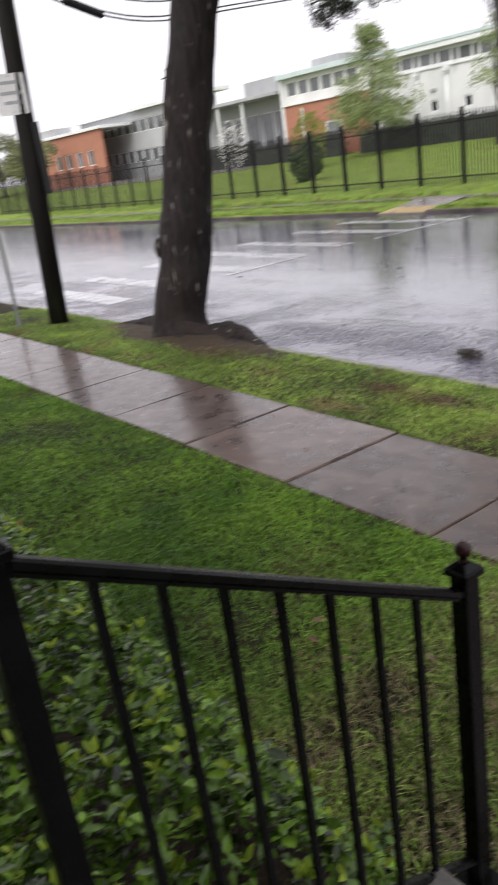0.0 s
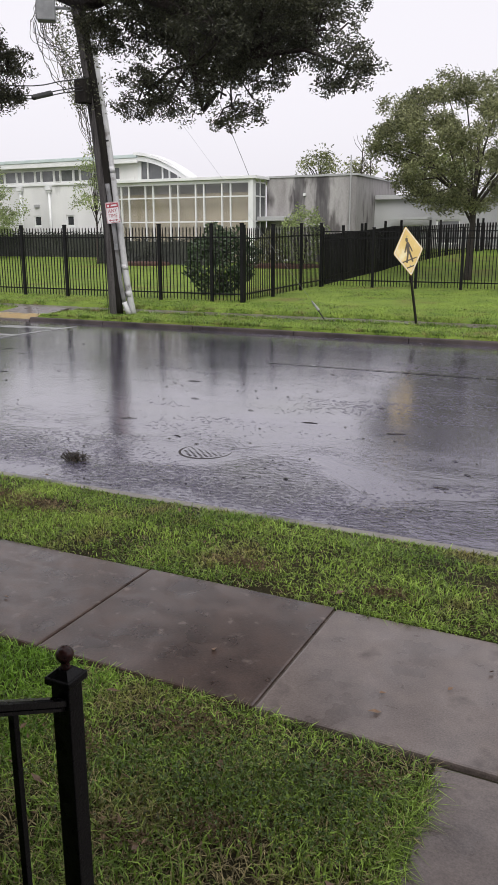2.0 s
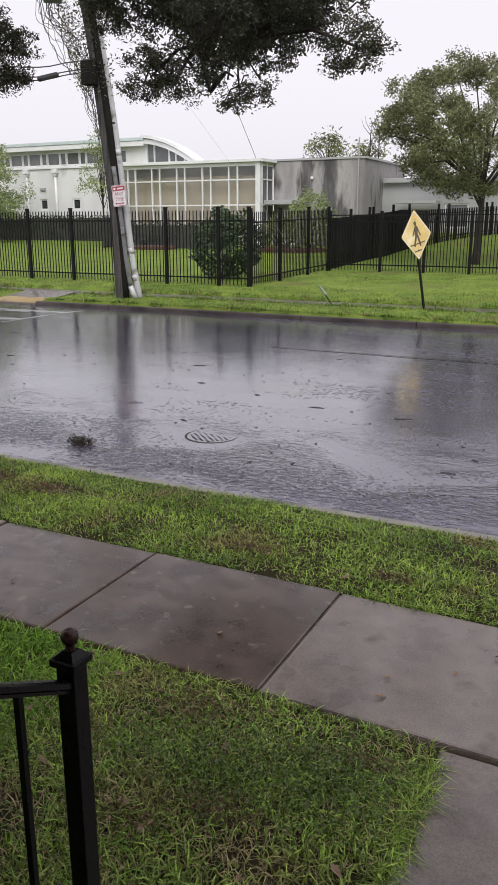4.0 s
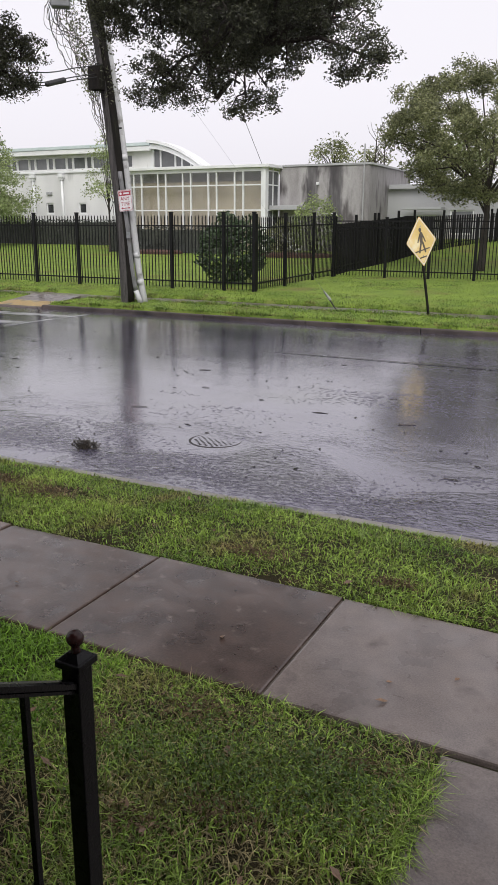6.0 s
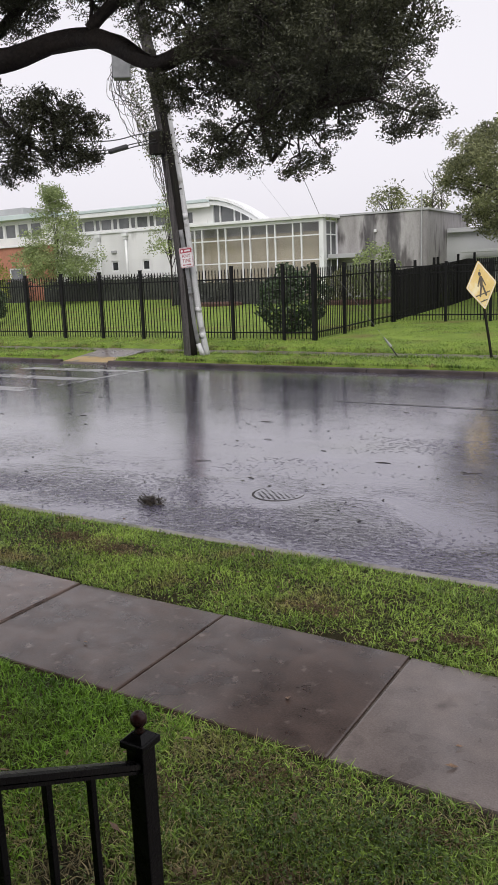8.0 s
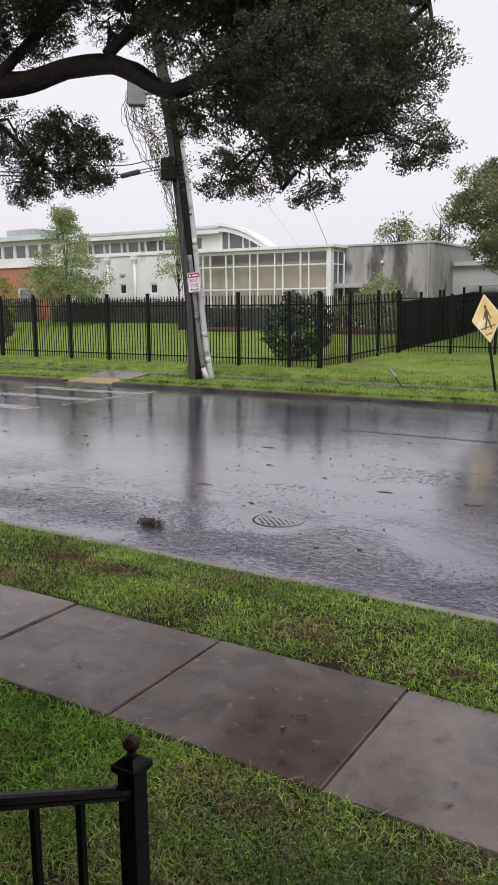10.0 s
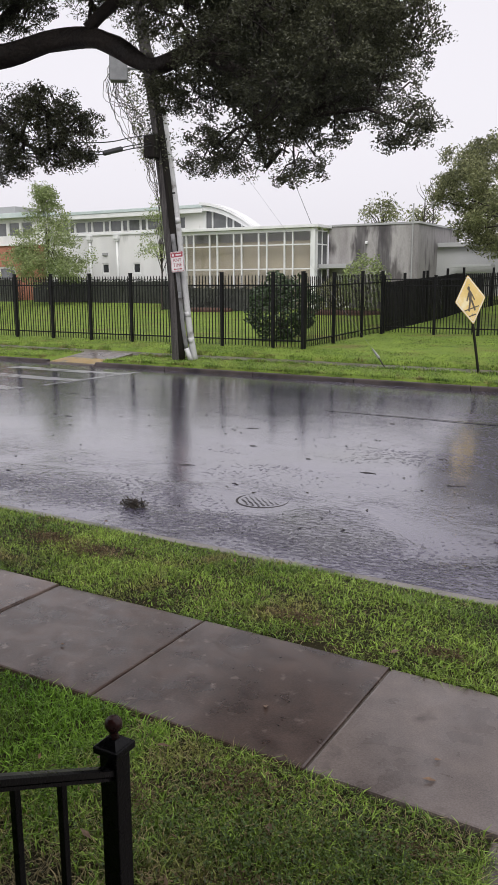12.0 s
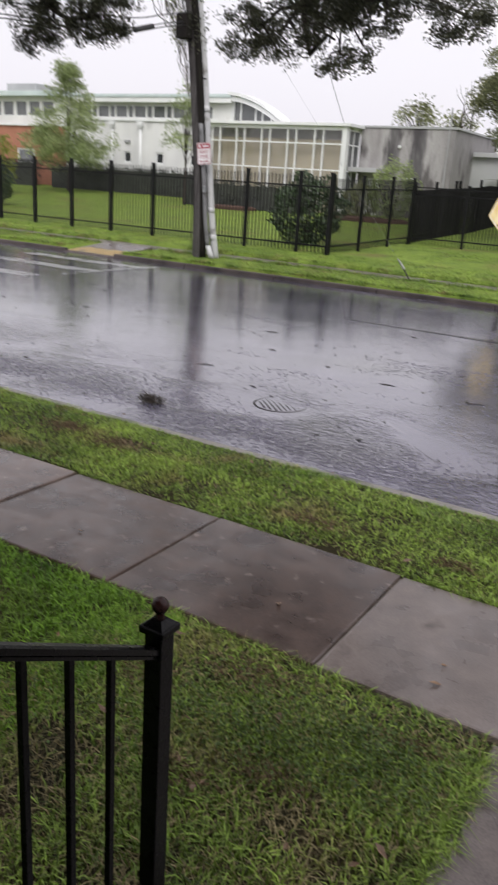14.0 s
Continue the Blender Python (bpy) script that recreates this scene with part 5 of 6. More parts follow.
def make_porch_shrub():
    rng = np.random.default_rng(8)
    s = empty("glossy_shrub", (-2.0, 0.7, 0.1), label="dense broad-leaved glossy shrub beside the steps, with yellow-green new leaves", category="shrub")
    stems = bmesh.new()
    for _ in range(60):
        x, y = rng.uniform(-2.3, 0.85), rng.uniform(-0.6, 0.45)
        tube([(x * 0.9, y * 0.9, 0), (x, y, 0.3), (x + rng.normal() * 0.06, y + rng.normal() * 0.06, rng.uniform(0.4, 0.62))], [0.009, 0.007, 0.003], 5, stems)
    tagged(part("stem_work", stems, M["limb"], s), kind="stuff")

    def top(x, y):
        edge = np.clip((0.62 - y - 0.03 * (x + 2.3)) / 0.3, 0, 1) * np.clip((0.95 - x) / 0.3, 0, 1)
        return 0.12 + 0.70 * edge

    # shoots, each a rosette of leaves round a stem tip
    n = 2300
    x = rng.uniform(-2.6, 0.92, n)
    y = rng.uniform(-0.85, 0.66, n)
    t = top(x, y) + np.array([0.07 * noise.noise((a * 3, b * 3, 1)) + 0.13 * noise.noise((a * 8, b * 8, 4)) for a, b in zip(x, y)])
    keep = t > 0.16
    x, y, t = x[keep], y[keep], t[keep]
    tips = np.stack([x, y, t * rng.uniform(0.25, 1.0, len(t)) ** 0.35], 1)
    per = 7
    pts = np.repeat(tips, per, 0)
    pts[:, 2] -= np.tile(np.linspace(0.0, 0.065, per), len(tips))
    turn = np.repeat(rng.uniform(0, 2 * math.pi, len(tips)), per) + np.tile(np.arange(per) * 2.4, len(tips))

    def broad(centres, length, mat, nm, a, low, high):
        m = len(centres)
        tilt = rng.uniform(low, high, m)
        d = np.stack([np.cos(a) * np.cos(tilt), np.sin(a) * np.cos(tilt), np.sin(tilt)], 1)
        sd = np.stack([-np.sin(a), np.cos(a), np.zeros(m)], 1)
        roll = rng.normal(0, 0.45, m)[:, None]
        upv = np.cross(d, sd)
        sd = sd * np.cos(roll) + upv * np.sin(roll)
        upv = np.cross(d, sd)
        upv *= np.sign(upv[:, 2:3] + 1e-6)
        L = (length * rng.uniform(0.65, 1.2, m))[:, None]
        Wd = L * 0.215
        rows_ = [centres, centres + d * L * 0.3 + sd * Wd + upv * L * 0.05, centres + d * L * 0.3 - sd * Wd + upv * L * 0.05, centres + d * L * 0.3,
                 centres + d * L * 0.7 + sd * Wd * 0.85 + upv * L * 0.03, centres + d * L * 0.7 - sd * Wd * 0.85 + upv * L * 0.03, centres + d * L * 0.7 - upv * L * 0.02, centres + d * L - upv * L * 0.1]
        v = np.stack(rows_, 1).reshape(-1, 3)
        i = np.arange(m)[:, None] * 8
        f = np.concatenate([i + np.array([q]) for q in ((0, 1, 3), (0, 3, 2), (1, 4, 6), (1, 6, 3), (3, 6, 5), (3, 5, 2), (4, 7, 6), (6, 7, 5))], 0)
        return tagged(soup(nm, v, f, mat, s, smooth=True), kind="stuff")

    broad(pts, 0.056, M["shrub_leaf"], "foliage", turn, -0.25, 0.7)
    high = tips[tips[:, 2] > t * 0.8]
    young = np.repeat(high[rng.integers(0, len(high), 560)] + np.array([0, 0, 0.012]), 3, 0)
    broad(young, 0.046, M["shrub_new"], "young_leaves", rng.uniform(0, 2 * math.pi, len(young)), 0.5, 1.2)
    red = young[rng.integers(0, len(young), 7)] + np.array([0, 0, 0.01])
    broad(red, 0.05, M["shrub_red"], "dead_leaves", rng.uniform(0, 2 * math.pi, 7), 0.2, 0.8)
    bed = tagged(new("soil_bed"), "dark wet soil bed beside the steps", "soil", kind="structure")
    bm = bmesh.new()
    ys = np.linspace(-0.7, 1.45, 8)
    xs = np.linspace(-4.7, -1.06, 14)
    g = [[bm.verts.new((a, b, 0.15 + 0.03 * noise.noise((a * 3, b * 3, 0)) - (0.05 if b > 1.3 else 0))) for a in xs] for b in ys]
    for j in range(7):
        for i in range(13):
            bm.faces.new((g[j][i], g[j][i + 1], g[j + 1][i + 1], g[j + 1][i]))
    part("soil", bm, M["earth"], bed, smooth=True)


def make_root_soil():
    s = tagged(new("root_soil"), "bare muddy soil round the oak roots", "soil", kind="structure")
    bm = bmesh.new()
    c = bm.verts.new((-9.6, 5.55, 0.165))
    ring1, ring2 = [], []
    for k in range(28):
        a = 2 * math.pi * k / 28
        r = 1 + 0.3 * noise.noise((math.cos(a) * 1.6, math.sin(a) * 1.6, 4))
        ring1.append(bm.verts.new((-9.6 + 1.2 * r * math.cos(a), min(5.93, 5.55 + 0.33 * r * math.sin(a)), 0.16)))
        ring2.append(bm.verts.new((-9.6 + 2.5 * r * math.cos(a), min(5.945, 5.5 + 0.62 * r * math.sin(a)), 0.10)))
    for k in range(28):
        j = (k + 1) % 28
        bm.faces.new((c, ring1[k], ring1[j]))
        bm.faces.new((ring1[k], ring2[k], ring2[j], ring1[j]))
    part("mud", bm, M["earth"], s, smooth=True)


# ---- poles, cables, signs ----
def text_part(name, body, size, mat, parent, m, squeeze=1.0):
    c = bpy.data.curves.new(name, "FONT")
    c.body, c.size, c.align_x, c.align_y, c.extrude = body, size, "CENTER", "CENTER", 0.001
    tmp = bpy.data.objects.new(name, c)
    scene.collection.objects.link(tmp)
    me = bpy.data.meshes.new_from_object(tmp.evaluated_get(bpy.context.evaluated_depsgraph_get()))
    bpy.data.objects.remove(tmp)
    me.materials.clear()
    me.materials.append(mat)
    ob = new(name, me)
    ob.parent = parent
    ob.matrix_basis = m @ Matrix.Diagonal((squeeze, 1, 1, 1))
    return ob


def plate(w, h, r=0.03, t=0.004):
    """A sign blank with rounded corners, facing -y, centred."""
    bm = bmesh.new()
    ring = []
    for cx, cz, a0 in ((w / 2 - r, h / 2 - r, 0), (-w / 2 + r, h / 2 - r, 90), (-w / 2 + r, -h / 2 + r, 180), (w / 2 - r, -h / 2 + r, 270)):
        for k in range(5):
            a = radians(a0 + 22.5 * k)
            ring.append(bm.verts.new((cx + r * math.cos(a), 0, cz + r * math.sin(a))))
    f = bm.faces.new(ring)
    e = bmesh.ops.extrude_face_region(bm, geom=[f])
    bmesh.ops.translate(bm, verts=[v for v in e["geom"] if isinstance(v, bmesh.types.BMVert)], vec=(0, t, 0))
    bmesh.ops.recalc_face_normals(bm, faces=bm.faces[:])
    return bm


def make_parking_sign(at, rz, lean, readable, group):
    s = empty("parking_sign", label="white and red no parking sign screwed to the pole" if readable else "faded white parking sign nailed to the pole", category="sign")
    s.matrix_basis = pose(*at, 0, lean, rz)
    part("plate", plate(0.46, 0.6, 0.04), M["sign_white"], s)
    edge = plate(0.44, 0.58, 0.035, 0.001)
    inner = plate(0.415, 0.555, 0.03, 0.0025)
    if readable:
        part("border", edge, M["sign_red"], s).location.y = -0.0015
        part("field", inner, M["sign_white"], s).location.y = -0.003
        part("banner", plate(0.40, 0.13, 0.02, 0.002), M["sign_red"], s).matrix_basis = pose(0, -0.005, 0.2)
        part("bar", plate(0.2, 0.045, 0.006, 0.001), M["sign_white"], s).matrix_basis = pose(0.06, -0.0065, 0.2)
        part("ring", plate(0.075, 0.075, 0.035, 0.001), M["sign_white"], s).matrix_basis = pose(-0.13, -0.0065, 0.2)
        text_part("lettering", "ANY", 0.15, M["sign_red"], s, pose(0, -0.006, 0.045, 90), 1.0)
        text_part("lettering", "TIME", 0.15, M["sign_red"], s, pose(0, -0.006, -0.1, 90), 0.95)
        bm = box(-0.1, 0.1, -0.008, -0.004, -0.226, -0.206)
        for sx in (-1, 1):
            v = [bm.verts.new(p) for p in ((sx * 0.155, -0.008, -0.216), (sx * 0.095, -0.008, -0.18), (sx * 0.095, -0.008, -0.252))]
            bm.faces.new(v)
        part("arrow", bm, M["sign_red"], s)
    else:
        edge.free()
        inner.free()
        for z, w in ((0.17, 0.3), (0.02, 0.34), (-0.12, 0.26)):
            part("bar", plate(w, 0.05, 0.01, 0.002), M["hazed_grey_wall"], s).matrix_basis = pose(0, -0.004, z)
    for z in (0.26, -0.26):
        part("screw", tube([(0, -0.012, z), (0, 0.0, z)], 0.012, 8), M["galv"], s)
    return s


def make_poles():
    # leaning pole on the far verge
    base = Vector((-14.5, 20.34, 0.1))
    p = empty("utility_pole", base, label="leaning weathered wooden utility pole with grey conduits", category="utility pole")
    heights = (0.0, 0.3, 2.3, 3.9, 5.45, 6.9, 8.35, 11.1, 12.0)
    px = (-14.54, -14.55, -14.61, -14.74, -14.86, -14.96, -15.07, -15.38, -15.5)
    py = (20.29, 20.29, 20.26, 20.24, 20.18, 20.05, 19.87, 19.65, 19.55)

    def along(z):
        return Vector((float(np.interp(z, heights, px)), float(np.interp(z, heights, py)), z)) - base

    ax = Vector((-0.12, -0.09, 1.0))
    part("shaft", tube(smooth_path([along(z) for z in heights], 2), [0.20] * 4 + [0.185] * 6 + [0.17] * 4 + [0.16] * 3, 16, wobble=0.03), M["pole"], p, smooth=True)
    right = Vector((0.81, 0.58, 0)).normalized()
    front = Vector((0.58, -0.81, 0)).normalized()
    c1 = [along(z) + right * r + front * 0.03 for z, r in ((0.05, 0.52), (1.1, 0.39), (2.3, 0.31), (3.9, 0.27), (5.5, 0.25), (7.2, 0.22), (8.8, 0.2))]
    con = part("conduit", tube(smooth_path(c1, 4), 0.105, 14), M["pvc"], p, smooth=True)
    for z, r in ((0.75, 0.425), (1.55, 0.355), (4.35, 0.262)):
        q = along(z) + right * r + front * 0.03
        part("coupling", tube([q - ax.normalized() * 0.09, q + ax.normalized() * 0.09], 0.108, 14), M["pvc"], con, smooth=True)
    for z, r in ((2.05, 0.322), (5.15, 0.25)):
        q = along(z) + right * r + front * 0.03
        part("strap", tube([q - ax.normalized() * 0.025, q + ax.normalized() * 0.025], 0.104, 14), M["cable"], con)
    c2 = [along(z) + right * r + front * 0.2 for z, r in ((0.5, 0.27), (1.2, 0.19), (2.3, 0.14), (3.1, 0.12), (3.95, 0.09))]
    con2 = part("conduit", tube(smooth_path(c2, 4), 0.068, 12), M["grey_pipe"], p, "weathered grey riser pipe", True)
    part("elbow", tube([along(0.02) + right * 0.42 + front * 0.2, along(0.52) + right * 0.265 + front * 0.2], 0.078, 12), M["pvc"], con2, smooth=True)
    # dark strip between the shaft and the conduits
    c3 = [along(z) + right * 0.1 + front * 0.13 for z in (0.05, 2.0, 4.0, 6.2, 9.0)]
    part("riser_guard", tube(smooth_path(c3, 4), 0.11, 10), M["pole_dark"], p, smooth=True)
    tag_ = box(-0.05, 0.05, -0.006, 0.0, -0.09, 0.09, 0.002)
    t_ = part("pole_tag", tag_, M["galv"], p)
    t_.matrix_basis = Matrix.Translation(along(2.15) + front * 0.275 + right * 0.14) @ pose(0, 0, 0, 0, 0, 35)
    # splice box, cable, terminal
    part("terminal_box", box(-0.2, 0.17, -0.16, 0.16, -0.32, 0.32, 0.02), M["pole_dark"], p).location = along(6.45) + front * 0.2 - right * 0.22
    tf = part("transformer_cabinet", box(-0.25, 0.25, -0.2, 0.2, -0.4, 0.4, 0.03), M["grey_metal"], p, "grey pole-mounted cabinet")
    tf.matrix_basis = Matrix.Translation(along(8.6) - right * 0.85 + front * 0.2) @ pose(0, 0, 0, 0, 0, 36)
    part("bracket", tube([along(8.6) - right * 0.6, along(8.6)], 0.04, 6), M["galv"], tf).matrix_basis = tf.matrix_basis.inverted()
    rng = random.Random(3)
    # loose drop wires and vines
    for k in range(16):
        a = along(9.3 - 0.2 * k % 0.7) - right * rng.uniform(0.6, 1.0)
        b = along(6.5) - right * rng.uniform(0.15, 0.9) + Vector((0, 0, rng.uniform(-0.3, 0.5)))
        m1 = a.lerp(b, 0.3) - right * rng.uniform(0.1, 0.55) + Vector((0, 0, -rng.uniform(0.1, 0.5)))
        m2 = a.lerp(b, 0.7) - right * rng.uniform(-0.1, 0.45)
        pts = [q + Vector((rng.gauss(0, 0.025), rng.gauss(0, 0.025), rng.gauss(0, 0.03))) for q in smooth_path([a, m1, m2, b], 7)]
        part("drop_wire", tube(pts, 0.011 if k % 4 == 0 else 0.008, 4), M["cable"] if k % 4 == 0 else M["dry_vine"], p)
    for k in range(11):
        a = along(6.5) - right * rng.uniform(0.15, 0.7)
        m = along(5.6) - right * rng.uniform(0.15, 0.5)
        b = along(4.6 + rng.uniform(0, 0.9)) - right * rng.uniform(0.16, 0.3)
        pts = [q + Vector((rng.gauss(0, 0.02), rng.gauss(0, 0.02), 0)) for q in smooth_path([a, m, b], 7)]
        part("drop_wire", tube(pts, 0.008, 4), M["dry_vine"], p)
    part("ground_wire", tube([along(7.0) - right * 0.2, along(3) - right * 0.215, along(0.1) - right * 0.23], 0.008, 4), M["cable"], p)
    rg = np.random.default_rng(2)
    n = 1200
    tt = rg.uniform(0, 1, n)
    cc = np.array([list(along(9.0 - 3.0 * u) - right * (0.75 - 0.35 * u + rg.normal() * 0.13) + Vector((0, 0, rg.normal() * 0.1))) for u in tt])
    v, f = leaf_mesh(cc, 0.09, 0.04, rg, 0.3)
    m = 1700
    uu = rg.uniform(0, 1, m)
    rad = np.clip(rg.normal(0.26, 0.14, m), 0.05, 0.6)
    an = rg.uniform(0, 6.28, m)
    cc2 = np.array([list(along(5.9 + 4.2 * u)) for u in uu]) + np.stack([np.cos(an) * rad, np.sin(an) * rad, rg.normal(0, 0.1, m)], 1)
    v2, f2 = leaf_mesh(cc2, 0.11, 0.05, rg, 0.3)
    tagged(soup("creeper", v2, f2, M["oak_leaf"], p), "dark creeper wrapped round the upper pole", kind="stuff")
    tagged(soup("vine", v, f, M["hazed_oak_leaf"], p), "dry vine tangled in the drop wires", kind="stuff")

    sgn = make_parking_sign((-14.33, 20.03, 3.13), 4, -5, True, "")
    # aerial cables leaving along the street
    cb = tagged(new("aerial_cable"), "sagging black aerial cables with splice cases along the street", "cable")
    q = base + along(6.55)
    for dz, dx in ((0.0, 0.0), (0.3, 0.06), (0.08, -0.05)):
        pts = [q + Vector((dx, 0, dz)), (-14.76 + dx, 18.54, 6.2 + dz), (-14.55 + dx, 16.5, 5.75 + dz), (-13.73 + dx, 10.53, 5.05 + dz), (-13.44 + dx, 8.26, 4.83 + dz), (-13.23 + dx, 6.6, 5.1 + dz), (-13.08, 5.35, 5.6 + dz)]
        part("strand", tube(smooth_path(pts, 5), 0.015, 5), M["cable"], cb)
    for a, b in (((-13.23, 6.6, 5.15), (-13.32, 7.35, 4.92)), ((-14.6, 17.15, 5.88), (-14.75, 18.1, 6.14))):
        a, b = Vector(a), Vector(b)
        part("splice_case", tube([a, a.lerp(b, 0.06), a.lerp(b, 0.94), b], [0.03, 0.07, 0.07, 0.03], 10), M["cable"], cb)
    # pole by the near pavement
    n = empty("utility_pole", (-13.06, 5.28, 0.1), label="dark slightly leaning wooden pole at the near pavement", category="utility pole")
    part("shaft", tube([(0, 0, 0), (0.053, 0.13, 3), (0.16, 0.39, 9)], [0.165, 0.155, 0.13], 16, wobble=0.03), M["pole_dark"], n, smooth=True)
    part("cable_guard", box(0.03, 0.14, -0.06, 0.04, 2.1, 3.2, 0.01), M["cable"], n).location = (0.10, 0.24, 0.05)
    make_parking_sign((-12.91, 5.26, 3.78), 68, 0, False, "")
    thin = empty("sign_post", (-13.45, 4.72, 0.1), label="thin grey steel sign post beside the pole", category="sign post")
    part("post", tube([(0, 0, 0), (0.0, 0.0, 3.2)], 0.035, 6), M["grey_metal"], thin)
    far = empty("utility_pole", (-95.3, 60, 1.2), label="distant wooden utility pole with a crossarm", category="utility pole", group="")
    part("shaft", tube([(0, 0, 0), (0.2, 0, 12.5)], [0.16, 0.1], 8), M["pole"], far)
    part("crossarm", box(-1.1, 1.5, -0.06, 0.06, 11.4, 11.55), M["pole"], far)
    # guy wire with its marker
    gw = empty("guy_wire", (-7.94, 21.1, 0.1), label="steel guy wire with pale marker sleeve anchored in the verge", category="cable")
    e = base + along(9.5) - Vector((-7.94, 21.1, 0.1))
    dirw = e.normalized()
    part("anchor_rod", tube([(0.03, 0, -0.1), dirw * 0.55], 0.018, 6), M["cable"], gw)
    part("sleeve", tube([dirw * 0.42, dirw * 0.75], [0.045, 0.02], 8), M["galv"], gw)
    part("wire", tube([dirw * 0.7, e], 0.0025, 4), M["galv"], gw)
    drop = tagged(new("service_drop"), "thin service cable running to the glazed wing roof", "cable")
    part("wire", tube([(-21.4, 43.4, 5.9), (-17.5, 24.5, 16.0)], 0.014, 4), M["cable"], drop)


def make_crossing_sign():
    s = empty("crossing_sign", label="tilted yellow diamond pedestrian crossing sign on a green post", category="sign")
    s.matrix_basis = Matrix.Translation((-5.31, 20.8, 0.12)) @ Matrix.Rotation(radians(-9.5), 4, (-0.25, 0.97, 0)) @ pose(0, 0, 0, 0, 0, 69)
    post = bmesh.new()
    box(-0.03, 0.03, 0.0, 0.012, -0.1, 2.6, 0, post)
    box(-0.03, -0.018, 0.0125, 0.04, -0.1, 2.6, 0, post)
    box(0.018, 0.03, 0.0125, 0.04, -0.1, 2.6, 0, post)
    part("post", post, M["pole_dark"], s, "dark green steel channel post")
    c = Vector((0, -0.006, 1.97))

    def put(ob, x=0, z=0, dy=0.0, turn=0):
        ob.matrix_basis = Matrix.Translation(c + Vector((x, dy, z))) @ pose(0, 0, 0, 0, turn, 0)
        return ob

    face = put(part("face", plate(0.9, 0.9, 0.05, 0.005), M["sign_yellow"], s), turn=45)
    put(part("border", plate(0.86, 0.86, 0.045, 0.001), M["sign_white"], s), dy=-0.0015, turn=45)
    put(part("field", plate(0.81, 0.81, 0.04, 0.002), M["sign_yellow"], s), dy=-0.003, turn=45)
    # walking figure as a plain pictogram of bars
    for name_, x, z, w, h, a in (("dot", -0.03, 0.29, 0.11, 0.11, 0), ("torso", -0.01, 0.1, 0.13, 0.28, 8), ("bar", -0.08, -0.15, 0.07, 0.3, 22), ("bar", 0.08, -0.15, 0.07, 0.3, -20), ("bar", -0.11, 0.08, 0.045, 0.24, 30), ("bar", 0.1, 0.08, 0.045, 0.24, -28)):
        put(part("pictogram", plate(w, h, min(w, h) * 0.45, 0.001), M["sign_black"], s), x, z, -0.006, a)
    for z, w in ((-0.22, 0.62), (-0.4, 0.3)):
        put(part("line", plate(w, 0.03, 0.005, 0.001), M["sign_black"], s), 0, z, -0.0075, -6)
    for z in (1.6, 2.35):
        part("bolt", tube([(0, -0.02, z), (0, 0.0, z)], 0.016, 8), M["galv"], s)


# ---- small things on road and grass ----
def make_manhole():
    m = empty("manhole_cover", (-4.39, 7.8, road_z(7.8) - 0.0045), label="round ribbed iron manhole cover awash in the road", category="manhole cover")
    m.matrix_basis = m.matrix_basis @ Matrix.Scale(0.87, 4)
    part("ring", lathe([(0.38, -0.04), (0.37, 0.008), (0.345, 0.011), (0.337, 0.008), (0.335, -0.04)], 40), M["rust"], m)
    part("lid", lathe([(0.33, -0.04), (0.33, 0.0), (0.32, 0.004), (0.01, 0.008)], 40), M["road"], m)
    bm = bmesh.new()
    for i in range(-6, 7):
        for j in range(-6, 7):
            x, y = i * 0.045, j * 0.045
            if math.hypot(x, y) < 0.3 and (i + j) % 2 == 0:
                box(x - 0.015, x + 0.015, y - 0.015, y + 0.015, 0.004, 0.0095, 0, bm)
    tagged(part("studs", bm, M["rust"], m), kind="stuff")


